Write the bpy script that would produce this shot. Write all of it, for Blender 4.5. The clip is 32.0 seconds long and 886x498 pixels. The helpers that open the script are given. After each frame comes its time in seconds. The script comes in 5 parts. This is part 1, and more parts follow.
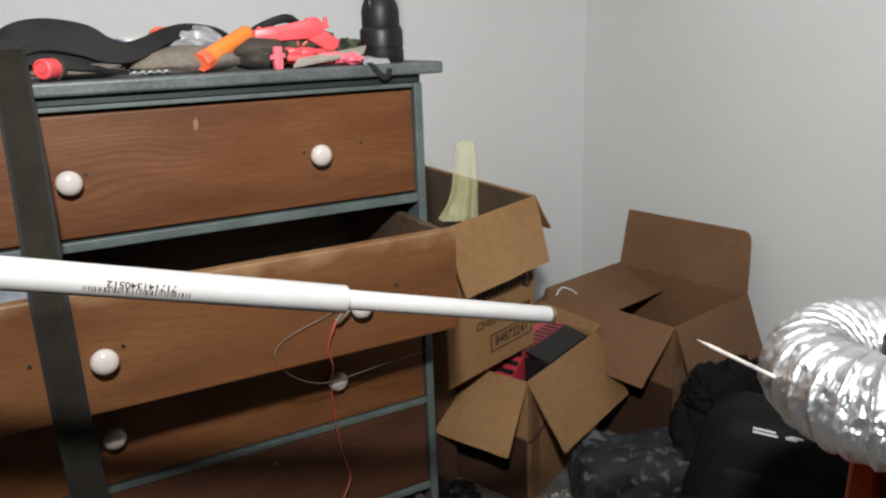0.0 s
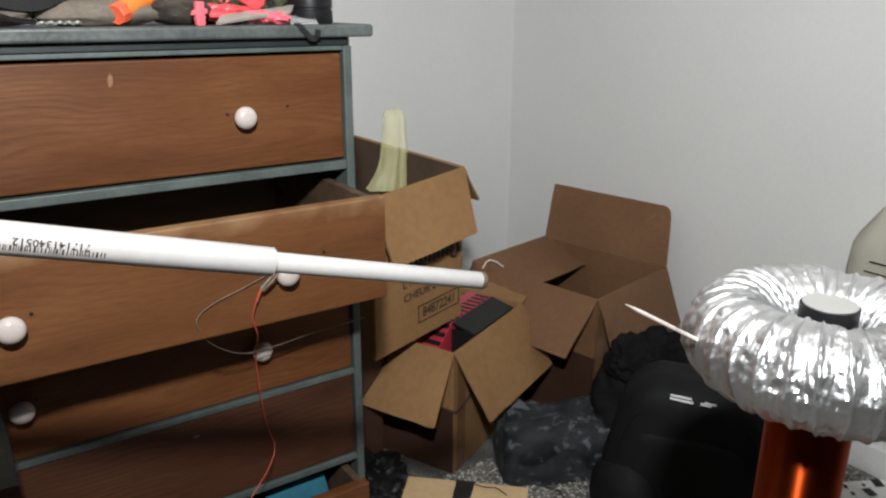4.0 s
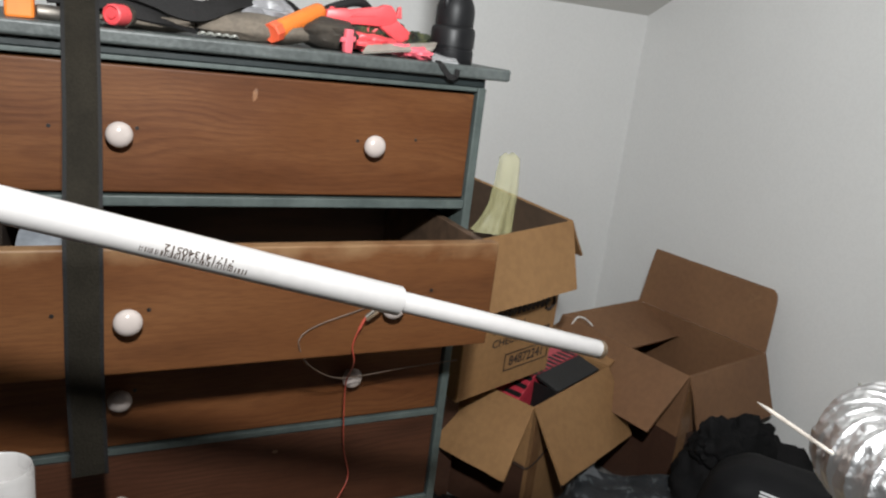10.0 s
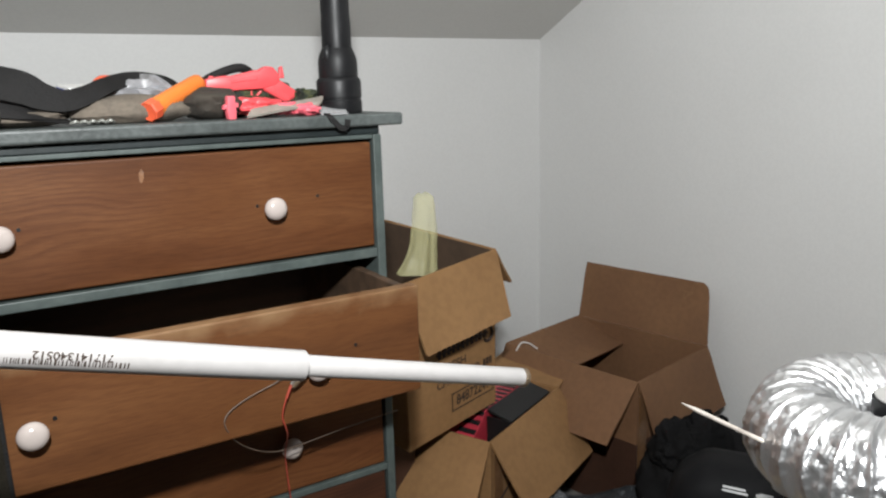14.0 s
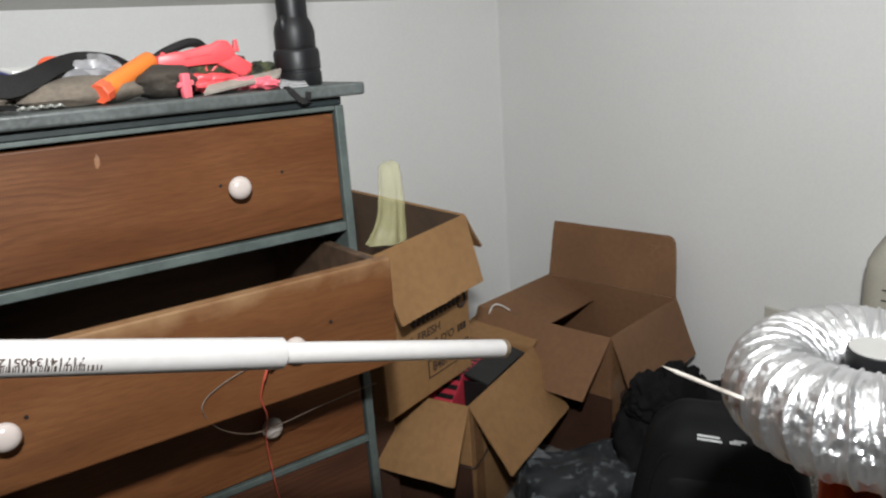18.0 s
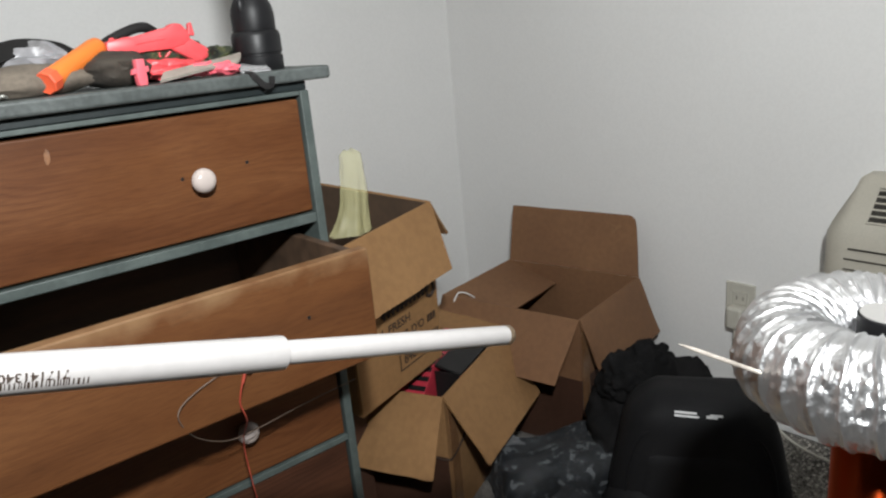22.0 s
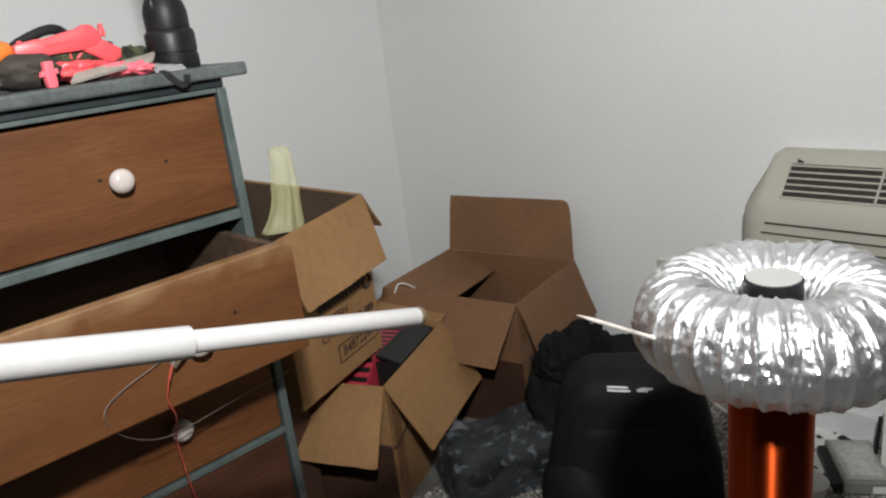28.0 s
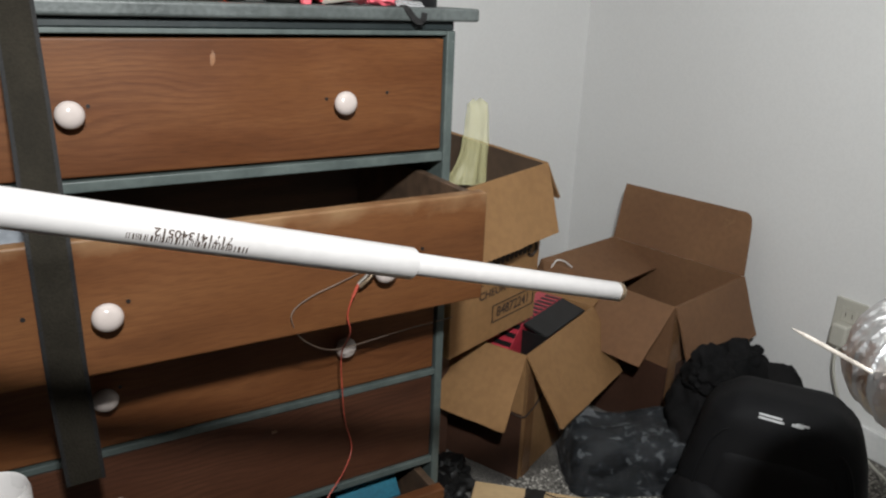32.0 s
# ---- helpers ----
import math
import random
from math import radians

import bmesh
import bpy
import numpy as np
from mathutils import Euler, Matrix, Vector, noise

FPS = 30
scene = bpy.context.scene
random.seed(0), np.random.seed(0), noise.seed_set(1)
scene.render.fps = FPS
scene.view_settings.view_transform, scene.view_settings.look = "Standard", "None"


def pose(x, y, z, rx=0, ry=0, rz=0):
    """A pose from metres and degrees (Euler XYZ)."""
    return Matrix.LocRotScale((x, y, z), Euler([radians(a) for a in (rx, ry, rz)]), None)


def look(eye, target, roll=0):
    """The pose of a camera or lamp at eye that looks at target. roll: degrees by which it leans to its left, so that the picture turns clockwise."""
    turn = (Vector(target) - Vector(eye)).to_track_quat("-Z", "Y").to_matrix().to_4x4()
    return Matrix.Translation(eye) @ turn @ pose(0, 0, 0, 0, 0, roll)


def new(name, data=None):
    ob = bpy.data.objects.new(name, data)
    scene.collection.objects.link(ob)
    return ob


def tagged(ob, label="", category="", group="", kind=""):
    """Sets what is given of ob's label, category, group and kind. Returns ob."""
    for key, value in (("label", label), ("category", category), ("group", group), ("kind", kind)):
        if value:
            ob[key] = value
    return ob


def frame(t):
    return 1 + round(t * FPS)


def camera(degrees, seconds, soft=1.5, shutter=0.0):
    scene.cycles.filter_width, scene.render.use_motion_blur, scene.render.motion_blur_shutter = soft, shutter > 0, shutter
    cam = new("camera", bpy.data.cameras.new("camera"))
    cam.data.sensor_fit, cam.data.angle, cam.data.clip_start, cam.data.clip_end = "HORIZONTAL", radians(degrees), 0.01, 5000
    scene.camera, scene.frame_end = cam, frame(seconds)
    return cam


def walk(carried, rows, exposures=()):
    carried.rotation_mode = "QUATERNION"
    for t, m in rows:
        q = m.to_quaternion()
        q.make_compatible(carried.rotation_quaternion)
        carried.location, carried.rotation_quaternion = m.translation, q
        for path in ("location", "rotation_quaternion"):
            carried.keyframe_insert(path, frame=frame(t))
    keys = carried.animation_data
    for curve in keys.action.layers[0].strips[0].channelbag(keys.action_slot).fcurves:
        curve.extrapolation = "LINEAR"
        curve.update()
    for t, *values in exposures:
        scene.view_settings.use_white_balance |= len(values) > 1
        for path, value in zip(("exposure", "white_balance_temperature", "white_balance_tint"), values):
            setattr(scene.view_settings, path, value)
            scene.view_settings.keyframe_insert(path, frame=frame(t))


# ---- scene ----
cam = camera(61.6, 32.0, soft=2.3)
PATH = [
    (0, (-0.429, -0.938, 0.944), (0.471, 0.757, 0.382), -2.0),
    (0.5, (-0.424, -0.941, 0.939), (0.542, 0.698, 0.324), -0.9),
    (1, (-0.43, -0.95, 0.934), (0.58, 0.653, 0.294), -1.1),
    (1.5, (-0.422, -0.937, 0.93), (0.599, 0.645, 0.254), -1.1),
    (2, (-0.419, -0.934, 0.927), (0.629, 0.628, 0.248), -1.3),
    (2.5, (-0.417, -0.937, 0.928), (0.624, 0.628, 0.244), -0.6),
    (3, (-0.42, -0.939, 0.924), (0.652, 0.603, 0.236), 1.0),
    (3.5, (-0.425, -0.934, 0.921), (0.667, 0.597, 0.24), 1.7),
    (4, (-0.43, -0.929, 0.931), (0.631, 0.646, 0.305), 0.3),
    (4.5, (-0.431, -0.931, 0.934), (0.604, 0.666, 0.319), -0.3),
    (6.5, (-0.432, -0.926, 0.934), (0.582, 0.683, 0.315), 1.2),
    (7, (-0.431, -0.926, 0.928), (0.585, 0.681, 0.306), 0.6),
    (7.5, (-0.433, -0.927, 0.931), (0.589, 0.674, 0.304), 1.2),
    (8, (-0.435, -0.924, 0.934), (0.583, 0.68, 0.308), 1.6),
    (8.5, (-0.455, -0.919, 0.94), (0.582, 0.68, 0.333), 3.6),
    (9, (-0.475, -0.892, 0.933), (0.591, 0.722, 0.423), 5.6),
    (9.5, (-0.457, -0.898, 0.928), (0.497, 0.76, 0.343), 7.0),
    (10, (-0.458, -0.892, 0.937), (0.434, 0.813, 0.392), 7.0),
    (10.5, (-0.439, -0.891, 0.941), (0.523, 0.771, 0.383), 3.5),
    (11, (-0.426, -0.907, 0.932), (0.598, 0.721, 0.385), 1.6),
    (11.5, (-0.417, -0.914, 0.925), (0.658, 0.681, 0.376), -0.3),
    (12, (-0.417, -0.908, 0.92), (0.609, 0.721, 0.379), -1.3),
    (12.5, (-0.425, -0.904, 0.937), (0.574, 0.777, 0.519), -3.0),
    (13, (-0.426, -0.893, 0.94), (0.582, 0.785, 0.531), -1.3),
    (13.5, (-0.426, -0.888, 0.945), (0.55, 0.808, 0.534), -0.8),
    (14, (-0.419, -0.897, 0.938), (0.612, 0.763, 0.509), -1.5),
    (14.5, (-0.418, -0.901, 0.935), (0.642, 0.741, 0.507), -1.4),
    (16.5, (-0.407, -0.891, 0.946), (0.68, 0.697, 0.403), -3.6),
    (17, (-0.408, -0.894, 0.945), (0.684, 0.692, 0.406), -3.6),
    (17.5, (-0.411, -0.889, 0.942), (0.688, 0.696, 0.41), -4.4),
    (18, (-0.418, -0.883, 0.947), (0.672, 0.707, 0.413), -3.9),
    (18.5, (-0.438, -0.874, 0.949), (0.742, 0.634, 0.37), -1.4),
    (19, (-0.467, -0.826, 0.937), (0.807, 0.584, 0.313), -2.8),
    (19.5, (-0.49, -0.839, 0.929), (0.622, 0.711, 0.329), -0.3),
    (20, (-0.47, -0.846, 0.927), (0.707, 0.635, 0.278), 0.5),
    (20.5, (-0.456, -0.842, 0.936), (0.741, 0.656, 0.37), -2.5),
    (21, (-0.449, -0.832, 0.936), (0.759, 0.653, 0.357), -2.0),
    (21.5, (-0.438, -0.833, 0.937), (0.788, 0.643, 0.371), -3.2),
    (22, (-0.434, -0.83, 0.936), (0.77, 0.662, 0.367), -5.3),
    (22.5, (-0.436, -0.835, 0.94), (0.753, 0.679, 0.396), -6.1),
    (23, (-0.433, -0.835, 0.937), (0.771, 0.664, 0.389), -6.7),
    (23.5, (-0.431, -0.836, 0.939), (0.786, 0.652, 0.385), -6.3),
    (24, (-0.426, -0.842, 0.937), (0.815, 0.622, 0.376), -6.4),
    (24.5, (-0.423, -0.841, 0.937), (0.835, 0.6, 0.357), -5.9),
    (26.5, (-0.429, -0.86, 0.938), (0.829, 0.609, 0.429), -6.6),
    (27, (-0.426, -0.865, 0.933), (0.838, 0.573, 0.354), -6.5),
    (27.5, (-0.422, -0.869, 0.932), (0.871, 0.532, 0.327), -6.9),
    (28, (-0.422, -0.871, 0.931), (0.87, 0.535, 0.334), -6.9),
    (28.5, (-0.418, -0.874, 0.926), (0.874, 0.525, 0.314), -7.7),
    (29, (-0.418, -0.883, 0.915), (0.891, 0.478, 0.257), -8.9),
    (29.5, (-0.428, -0.895, 0.916), (0.881, 0.487, 0.304), -8.9),
    (30, (-0.434, -0.897, 0.925), (0.842, 0.541, 0.372), -8.0),
    (30.5, (-0.453, -0.877, 0.939), (0.736, 0.648, 0.426), -6.9),
    (31, (-0.457, -0.846, 0.935), (0.674, 0.715, 0.403), -4.9),
    (31.5, (-0.467, -0.862, 0.939), (0.552, 0.747, 0.328), -3.2),
    (32, (-0.473, -0.839, 0.922), (0.511, 0.776, 0.272), 2.2),
]
walk(cam, [(t, look(eye, target, roll)) for t, eye, target, roll in PATH])

# ---- light ----
world = bpy.data.worlds.new("world")
scene.world = world
world.use_nodes = True
world.node_tree.nodes["Background"].inputs[0].default_value = (0.75, 0.82, 1, 1)
world.node_tree.nodes["Background"].inputs[1].default_value = 0.012

lamp = bpy.data.lights.new("room_lamp", "AREA")
lamp.shape, lamp.size, lamp.energy, lamp.color = "DISK", 0.075, 24.3, (0.962, 0.985, 0.985)
new("room_lamp", lamp).matrix_world = look((-0.45, -0.975, 1.305), (0.70, 1.00, 1.10))


# ---- materials ----
def grid_nodes(m):
    nt = m.node_tree
    return nt, nt.nodes["Principled BSDF"]


def mat(name, light, dark=None, scale=6.0, stretch=(1, 1, 1), rough=0.6, metal=0.0, bump=0.15, fine=90.0, spread=(0.35, 0.65), fleck=0.25,
        rough_spread=0.12, coat=0.0, by_piece=0.0, distort=0.0, spec=0.5):
    """Two scales of noise between two colours, a fine bump, and uneven gloss."""
    m = bpy.data.materials.new(name)
    m.use_nodes = True
    nt, b = grid_nodes(m)
    dark = dark or tuple(c * 0.72 for c in light)
    tc = nt.nodes.new("ShaderNodeTexCoord")
    mp = nt.nodes.new("ShaderNodeMapping")
    mp.inputs["Scale"].default_value = stretch
    nt.links.new(tc.outputs["Object"], mp.inputs[0])
    n1 = nt.nodes.new("ShaderNodeTexNoise")
    n1.inputs["Scale"].default_value, n1.inputs["Detail"].default_value = scale, 5
    n1.inputs["Distortion"].default_value = distort
    n2 = nt.nodes.new("ShaderNodeTexNoise")
    n2.inputs["Scale"].default_value, n2.inputs["Detail"].default_value = fine, 3
    nt.links.new(mp.outputs[0], n1.inputs["Vector"])
    nt.links.new(mp.outputs[0], n2.inputs["Vector"])
    ramp = nt.nodes.new("ShaderNodeValToRGB")
    ramp.color_ramp.elements[0].position, ramp.color_ramp.elements[1].position = spread
    ramp.color_ramp.elements[0].color, ramp.color_ramp.elements[1].color = (*dark, 1), (*light, 1)
    nt.links.new(n1.outputs["Fac"], ramp.inputs[0])
    mix = nt.nodes.new("ShaderNodeMix")
    mix.data_type, mix.blend_type = "RGBA", "MULTIPLY"
    mix.inputs["Factor"].default_value = fleck
    nt.links.new(ramp.outputs[0], mix.inputs["A"])
    r2 = nt.nodes.new("ShaderNodeValToRGB")
    r2.color_ramp.elements[0].position, r2.color_ramp.elements[1].position = 0.38, 0.6
    r2.color_ramp.elements[0].color = (0.35, 0.35, 0.35, 1)
    nt.links.new(n2.outputs["Fac"], r2.inputs[0])
    nt.links.new(r2.outputs[0], mix.inputs["B"])
    out = mix.outputs["Result"]
    if by_piece:
        info = nt.nodes.new("ShaderNodeObjectInfo")
        hsv = nt.nodes.new("ShaderNodeHueSaturation")
        rng = nt.nodes.new("ShaderNodeMapRange")
        rng.inputs["To Min"].default_value, rng.inputs["To Max"].default_value = 1 - by_piece, 1 + by_piece
        nt.links.new(info.outputs["Random"], rng.inputs["Value"])
        nt.links.new(rng.outputs[0], hsv.inputs["Value"])
        nt.links.new(out, hsv.inputs["Color"])
        out = hsv.outputs[0]
    nt.links.new(out, b.inputs["Base Color"])
    rr = nt.nodes.new("ShaderNodeMapRange")
    rr.inputs["To Min"].default_value, rr.inputs["To Max"].default_value = max(0.02, rough - rough_spread), min(1, rough + rough_spread)
    nt.links.new(n1.outputs["Fac"], rr.inputs["Value"])
    nt.links.new(rr.outputs[0], b.inputs["Roughness"])
    b.inputs["Metallic"].default_value = metal
    b.inputs["Specular IOR Level"].default_value = spec
    b.inputs["Coat Weight"].default_value = coat
    if bump:
        bp = nt.nodes.new("ShaderNodeBump")
        bp.inputs["Strength"].default_value, bp.inputs["Distance"].default_value = bump, 0.002
        nt.links.new(n2.outputs["Fac"], bp.inputs["Height"])
        nt.links.new(bp.outputs[0], b.inputs["Normal"])
    return m


def wood_mat(name, light, mid, dark, rough=0.42, rings=0.58, heart=(-0.17, 0.040), worn=0.0):
    """Plain-sawn boards with the grain along x: growth rings round a heart, streaks, fine pores and a rubbed top edge."""
    m = bpy.data.materials.new(name)
    m.use_nodes = True
    nt, b = grid_nodes(m)
    tc = nt.nodes.new("ShaderNodeTexCoord")
    info = nt.nodes.new("ShaderNodeObjectInfo")
    add = nt.nodes.new("ShaderNodeVectorMath")
    off = nt.nodes.new("ShaderNodeVectorMath")
    off.operation = "SCALE"
    off.inputs[0].default_value = (3.0, 0.0, 7.0)
    nt.links.new(info.outputs["Random"], off.inputs["Scale"])
    nt.links.new(tc.outputs["Object"], add.inputs[0])
    nt.links.new(off.outputs[0], add.inputs[1])

    def stretched(sx, sy, sz):
        mp = nt.nodes.new("ShaderNodeMapping")
        mp.inputs["Scale"].default_value = (sx, sy, sz)
        nt.links.new(add.outputs[0], mp.inputs[0])
        return mp.outputs[0]

    def calc(kind, p, q=0.0, r=0.0):
        n = nt.nodes.new("ShaderNodeMath")
        n.operation = kind
        for k, v in enumerate((p, q, r)):
            if isinstance(v, float):
                n.inputs[k].default_value = v
            else:
                nt.links.new(v, n.inputs[k])
        return n.outputs[0]

    def cloud(vector, scale, detail, distort=0.0):
        n = nt.nodes.new("ShaderNodeTexNoise")
        n.inputs["Scale"].default_value, n.inputs["Detail"].default_value, n.inputs["Distortion"].default_value = scale, detail, distort
        nt.links.new(vector, n.inputs["Vector"])
        return n.outputs["Fac"]

    streak = cloud(stretched(0.9, 4.0, 5.0), 4.0, 4.0)
    pores = cloud(stretched(1.6, 20.0, 26.0), 34.0, 2.0)
    blot = cloud(stretched(1, 1, 1.6), 6.0, 4.0)
    drift = cloud(stretched(1.0, 1.0, 2.2), 5.5, 1.0)
    ripple = cloud(stretched(1.0, 1.0, 5.0), 16.0, 2.0)
    sep = nt.nodes.new("ShaderNodeSeparateXYZ")
    nt.links.new(tc.outputs["Object"], sep.inputs[0])
    height = calc("SUBTRACT", calc("FLOORED_MODULO", calc("SUBTRACT", sep.outputs["Z"], 0.7235), 0.163), heart[1])
    height = calc("ADD", height, calc("MULTIPLY_ADD", drift, 0.055, -0.0275))
    height = calc("ADD", height, calc("MULTIPLY_ADD", ripple, 0.007, -0.0035))
    away = calc("MULTIPLY", calc("SUBTRACT", sep.outputs["X"], heart[0]), 0.085)
    radius = calc("SQRT", calc("ADD", calc("MULTIPLY", height, height), calc("MULTIPLY", away, away)))
    ring = calc("FRACT", calc("DIVIDE", radius, 0.0074))
    late = nt.nodes.new("ShaderNodeValToRGB")
    late.color_ramp.interpolation = "EASE"
    le = late.color_ramp.elements
    le[0].position, le[0].color = 0.30, (1, 1, 1, 1)
    le[1].position, le[1].color = 1.0, (1, 1, 1, 1)
    le.new(0.80).color = (0.0, 0.0, 0.0, 1)
    nt.links.new(ring, late.inputs[0])
    r1 = nt.nodes.new("ShaderNodeValToRGB")
    els = r1.color_ramp.elements
    els[0].position, els[0].color = 0.15, (*dark, 1)
    els[1].position, els[1].color = 0.80, (*light, 1)
    els.new(0.46).color = (*mid, 1)
    nt.links.new(streak, r1.inputs[0])

    def times(colour, fac, lo, hi, tint, amount):
        """Darkens a colour by a tint where the factor is low."""
        rp = nt.nodes.new("ShaderNodeValToRGB")
        rp.color_ramp.elements[0].position, rp.color_ramp.elements[1].position = lo, hi
        rp.color_ramp.elements[0].color = (*tint, 1)
        nt.links.new(fac, rp.inputs[0])
        mul = nt.nodes.new("ShaderNodeMix")
        mul.data_type, mul.blend_type = "RGBA", "MULTIPLY"
        if isinstance(amount, float):
            mul.inputs["Factor"].default_value = amount
        else:
            nt.links.new(amount, mul.inputs["Factor"])
        nt.links.new(colour, mul.inputs["A"])
        nt.links.new(rp.outputs[0], mul.inputs["B"])
        return mul.outputs["Result"]

    where = nt.nodes.new("ShaderNodeMapRange")
    where.inputs["From Min"].default_value, where.inputs["From Max"].default_value = 0.38, 0.60
    where.inputs["To Min"].default_value, where.inputs["To Max"].default_value = 0.25 * rings, rings
    nt.links.new(blot, where.inputs["Value"])
    col = times(r1.outputs[0], late.outputs[0], 0.0, 1.0, (0.50, 0.42, 0.36), where.outputs[0])
    col = times(col, pores, 0.36, 0.54, (0.42, 0.37, 0.32), 0.30)
    col = times(col, blot, 0.28, 0.62, (0.62, 0.55, 0.50), 0.50)
    if worn:
        edge = nt.nodes.new("ShaderNodeMapRange")
        edge.inputs["From Min"].default_value, edge.inputs["From Max"].default_value = worn - 0.022, worn
        nt.links.new(calc("ADD", sep.outputs["Z"], calc("MULTIPLY_ADD", cloud(stretched(1.0, 1.0, 1.0), 22.0, 4.0), 0.06, -0.034)), edge.inputs["Value"])
        rub = nt.nodes.new("ShaderNodeMix")
        rub.data_type = "RGBA"
        rub.inputs["B"].default_value = (0.30, 0.185, 0.095, 1)
        nt.links.new(calc("MULTIPLY", edge.outputs[0], 0.6), rub.inputs["Factor"])
        nt.links.new(col, rub.inputs["A"])
        col = rub.outputs["Result"]
    nt.links.new(col, b.inputs["Base Color"])
    rr = nt.nodes.new("ShaderNodeMapRange")
    rr.inputs["To Min"].default_value, rr.inputs["To Max"].default_value = rough - 0.12, rough + 0.2
    nt.links.new(blot, rr.inputs["Value"])
    nt.links.new(rr.outputs[0], b.inputs["Roughness"])
    bp = nt.nodes.new("ShaderNodeBump")
    b.inputs["Specular IOR Level"].default_value = 0.3
    bp.inputs["Strength"].default_value, bp.inputs["Distance"].default_value = 0.12, 0.001
    nt.links.new(pores, bp.inputs["Height"])
    nt.links.new(bp.outputs[0], b.inputs["Normal"])
    return m


def carpet_mat():
    m = mat("carpet", (0.25, 0.232, 0.21), (0.09, 0.083, 0.076), scale=9, rough=0.95, fine=240, fleck=0.75, bump=0.0)
    nt, b = grid_nodes(m)
    tc = nt.nodes.new("ShaderNodeTexCoord")
    vor = nt.nodes.new("ShaderNodeTexVoronoi")
    vor.inputs["Scale"].default_value = 210
    nt.links.new(tc.outputs["Object"], vor.inputs["Vector"])
    bp = nt.nodes.new("ShaderNodeBump")
    bp.inputs["Strength"].default_value, bp.inputs["Distance"].default_value, bp.invert = 0.9, 0.003, True
    nt.links.new(vor.outputs["Distance"], bp.inputs["Height"])
    nt.links.new(bp.outputs[0], b.inputs["Normal"])
    return m


def copper_mat():
    """Enamelled wire wound round a tube: the windings draw the highlight out along the tube."""
    m = bpy.data.materials.new("wound_wire")
    m.use_nodes = True
    nt, b = grid_nodes(m)
    b.inputs["Base Color"].default_value = (0.30, 0.040, 0.008, 1)
    b.inputs["Metallic"].default_value = 1.0
    b.inputs["Roughness"].default_value = 0.40
    b.inputs["Anisotropic"].default_value = 1.0
    b.inputs["Anisotropic Rotation"].default_value = 0.25
    tg = nt.nodes.new("ShaderNodeTangent")
    tg.direction_type, tg.axis = "RADIAL", "Z"
    nt.links.new(tg.outputs[0], b.inputs["Tangent"])
    return m


def camo_mat(name, colours, scale=22.0, rough=0.5, cell=0.0025):
    m = bpy.data.materials.new(name)
    m.use_nodes = True
    nt, b = grid_nodes(m)
    tc = nt.nodes.new("ShaderNodeTexCoord")
    snap = nt.nodes.new("ShaderNodeVectorMath")
    snap.operation = "SNAP"
    snap.inputs[1].default_value = (cell, cell, cell)
    nt.links.new(tc.outputs["Object"], snap.inputs[0])
    n = nt.nodes.new("ShaderNodeTexNoise")
    n.inputs["Scale"].default_value, n.inputs["Detail"].default_value, n.inputs["Distortion"].default_value = scale, 2.0, 0.6
    nt.links.new(snap.outputs[0], n.inputs["Vector"])
    r = nt.nodes.new("ShaderNodeValToRGB")
    r.color_ramp.interpolation = "CONSTANT"
    els = r.color_ramp.elements
    els[0].position, els[0].color = 0.0, (*colours[0], 1)
    els[1].position, els[1].color = 0.44, (*colours[1], 1)
    els.new(0.54).color = (*colours[2], 1)
    els.new(0.62).color = (*colours[3], 1)
    nt.links.new(n.outputs["Fac"], r.inputs[0])
    nt.links.new(r.outputs[0], b.inputs["Base Color"])
    b.inputs["Roughness"].default_value = rough
    return m


def film_mat(name, colour, alpha=0.5, rough=0.25):
    m = bpy.data.materials.new(name)
    m.use_nodes = True
    nt, b = grid_nodes(m)
    b.inputs["Base Color"].default_value = (*colour, 1)
    b.inputs["Roughness"].default_value = rough
    b.inputs["Alpha"].default_value = alpha
    b.inputs["Subsurface Weight"].default_value = 0.0
    return m


WALL = mat("wall_paint", (0.80, 0.795, 0.785), (0.77, 0.765, 0.755), scale=2.2, rough=0.6, bump=0.06, fine=160, fleck=0.04)
CEIL = mat("ceiling_paint", (0.66, 0.65, 0.625), (0.63, 0.62, 0.595), scale=3, rough=0.75, bump=0.08, fine=140, fleck=0.05)
REAR = mat("rear_wall_paint", (0.34, 0.335, 0.325), scale=2, rough=0.7, bump=0.05)
TRIM = mat("white_trim", (0.80, 0.80, 0.79), (0.7, 0.7, 0.69), scale=12, rough=0.4, bump=0.03, fleck=0.06)
CARPET = carpet_mat()
WOOD = wood_mat("drawer_wood", (0.182, 0.0755, 0.0278), (0.126, 0.0460, 0.0158), (0.074, 0.0240, 0.0078), 0.42, 0.42)
WOOD_WORN = wood_mat("worn_drawer_wood", (0.168, 0.070, 0.0238), (0.136, 0.0515, 0.0163), (0.082, 0.0295, 0.0095), 0.55, 0.24, (-0.30, 0.10), 0.6965)
WOOD_DARK = wood_mat("darker_drawer_wood", (0.095, 0.038, 0.019), (0.072, 0.027, 0.0135), (0.035, 0.013, 0.007), 0.5)
RAW = mat("raw_drawer_wood", (0.105, 0.060, 0.034), (0.055, 0.032, 0.018), scale=4, stretch=(1, 8, 8), rough=0.7)
PAINT = mat("blue_grey_paint", (0.094, 0.115, 0.108), (0.063, 0.079, 0.075), scale=14, rough=0.5, fine=120, bump=0.2, fleck=0.22)
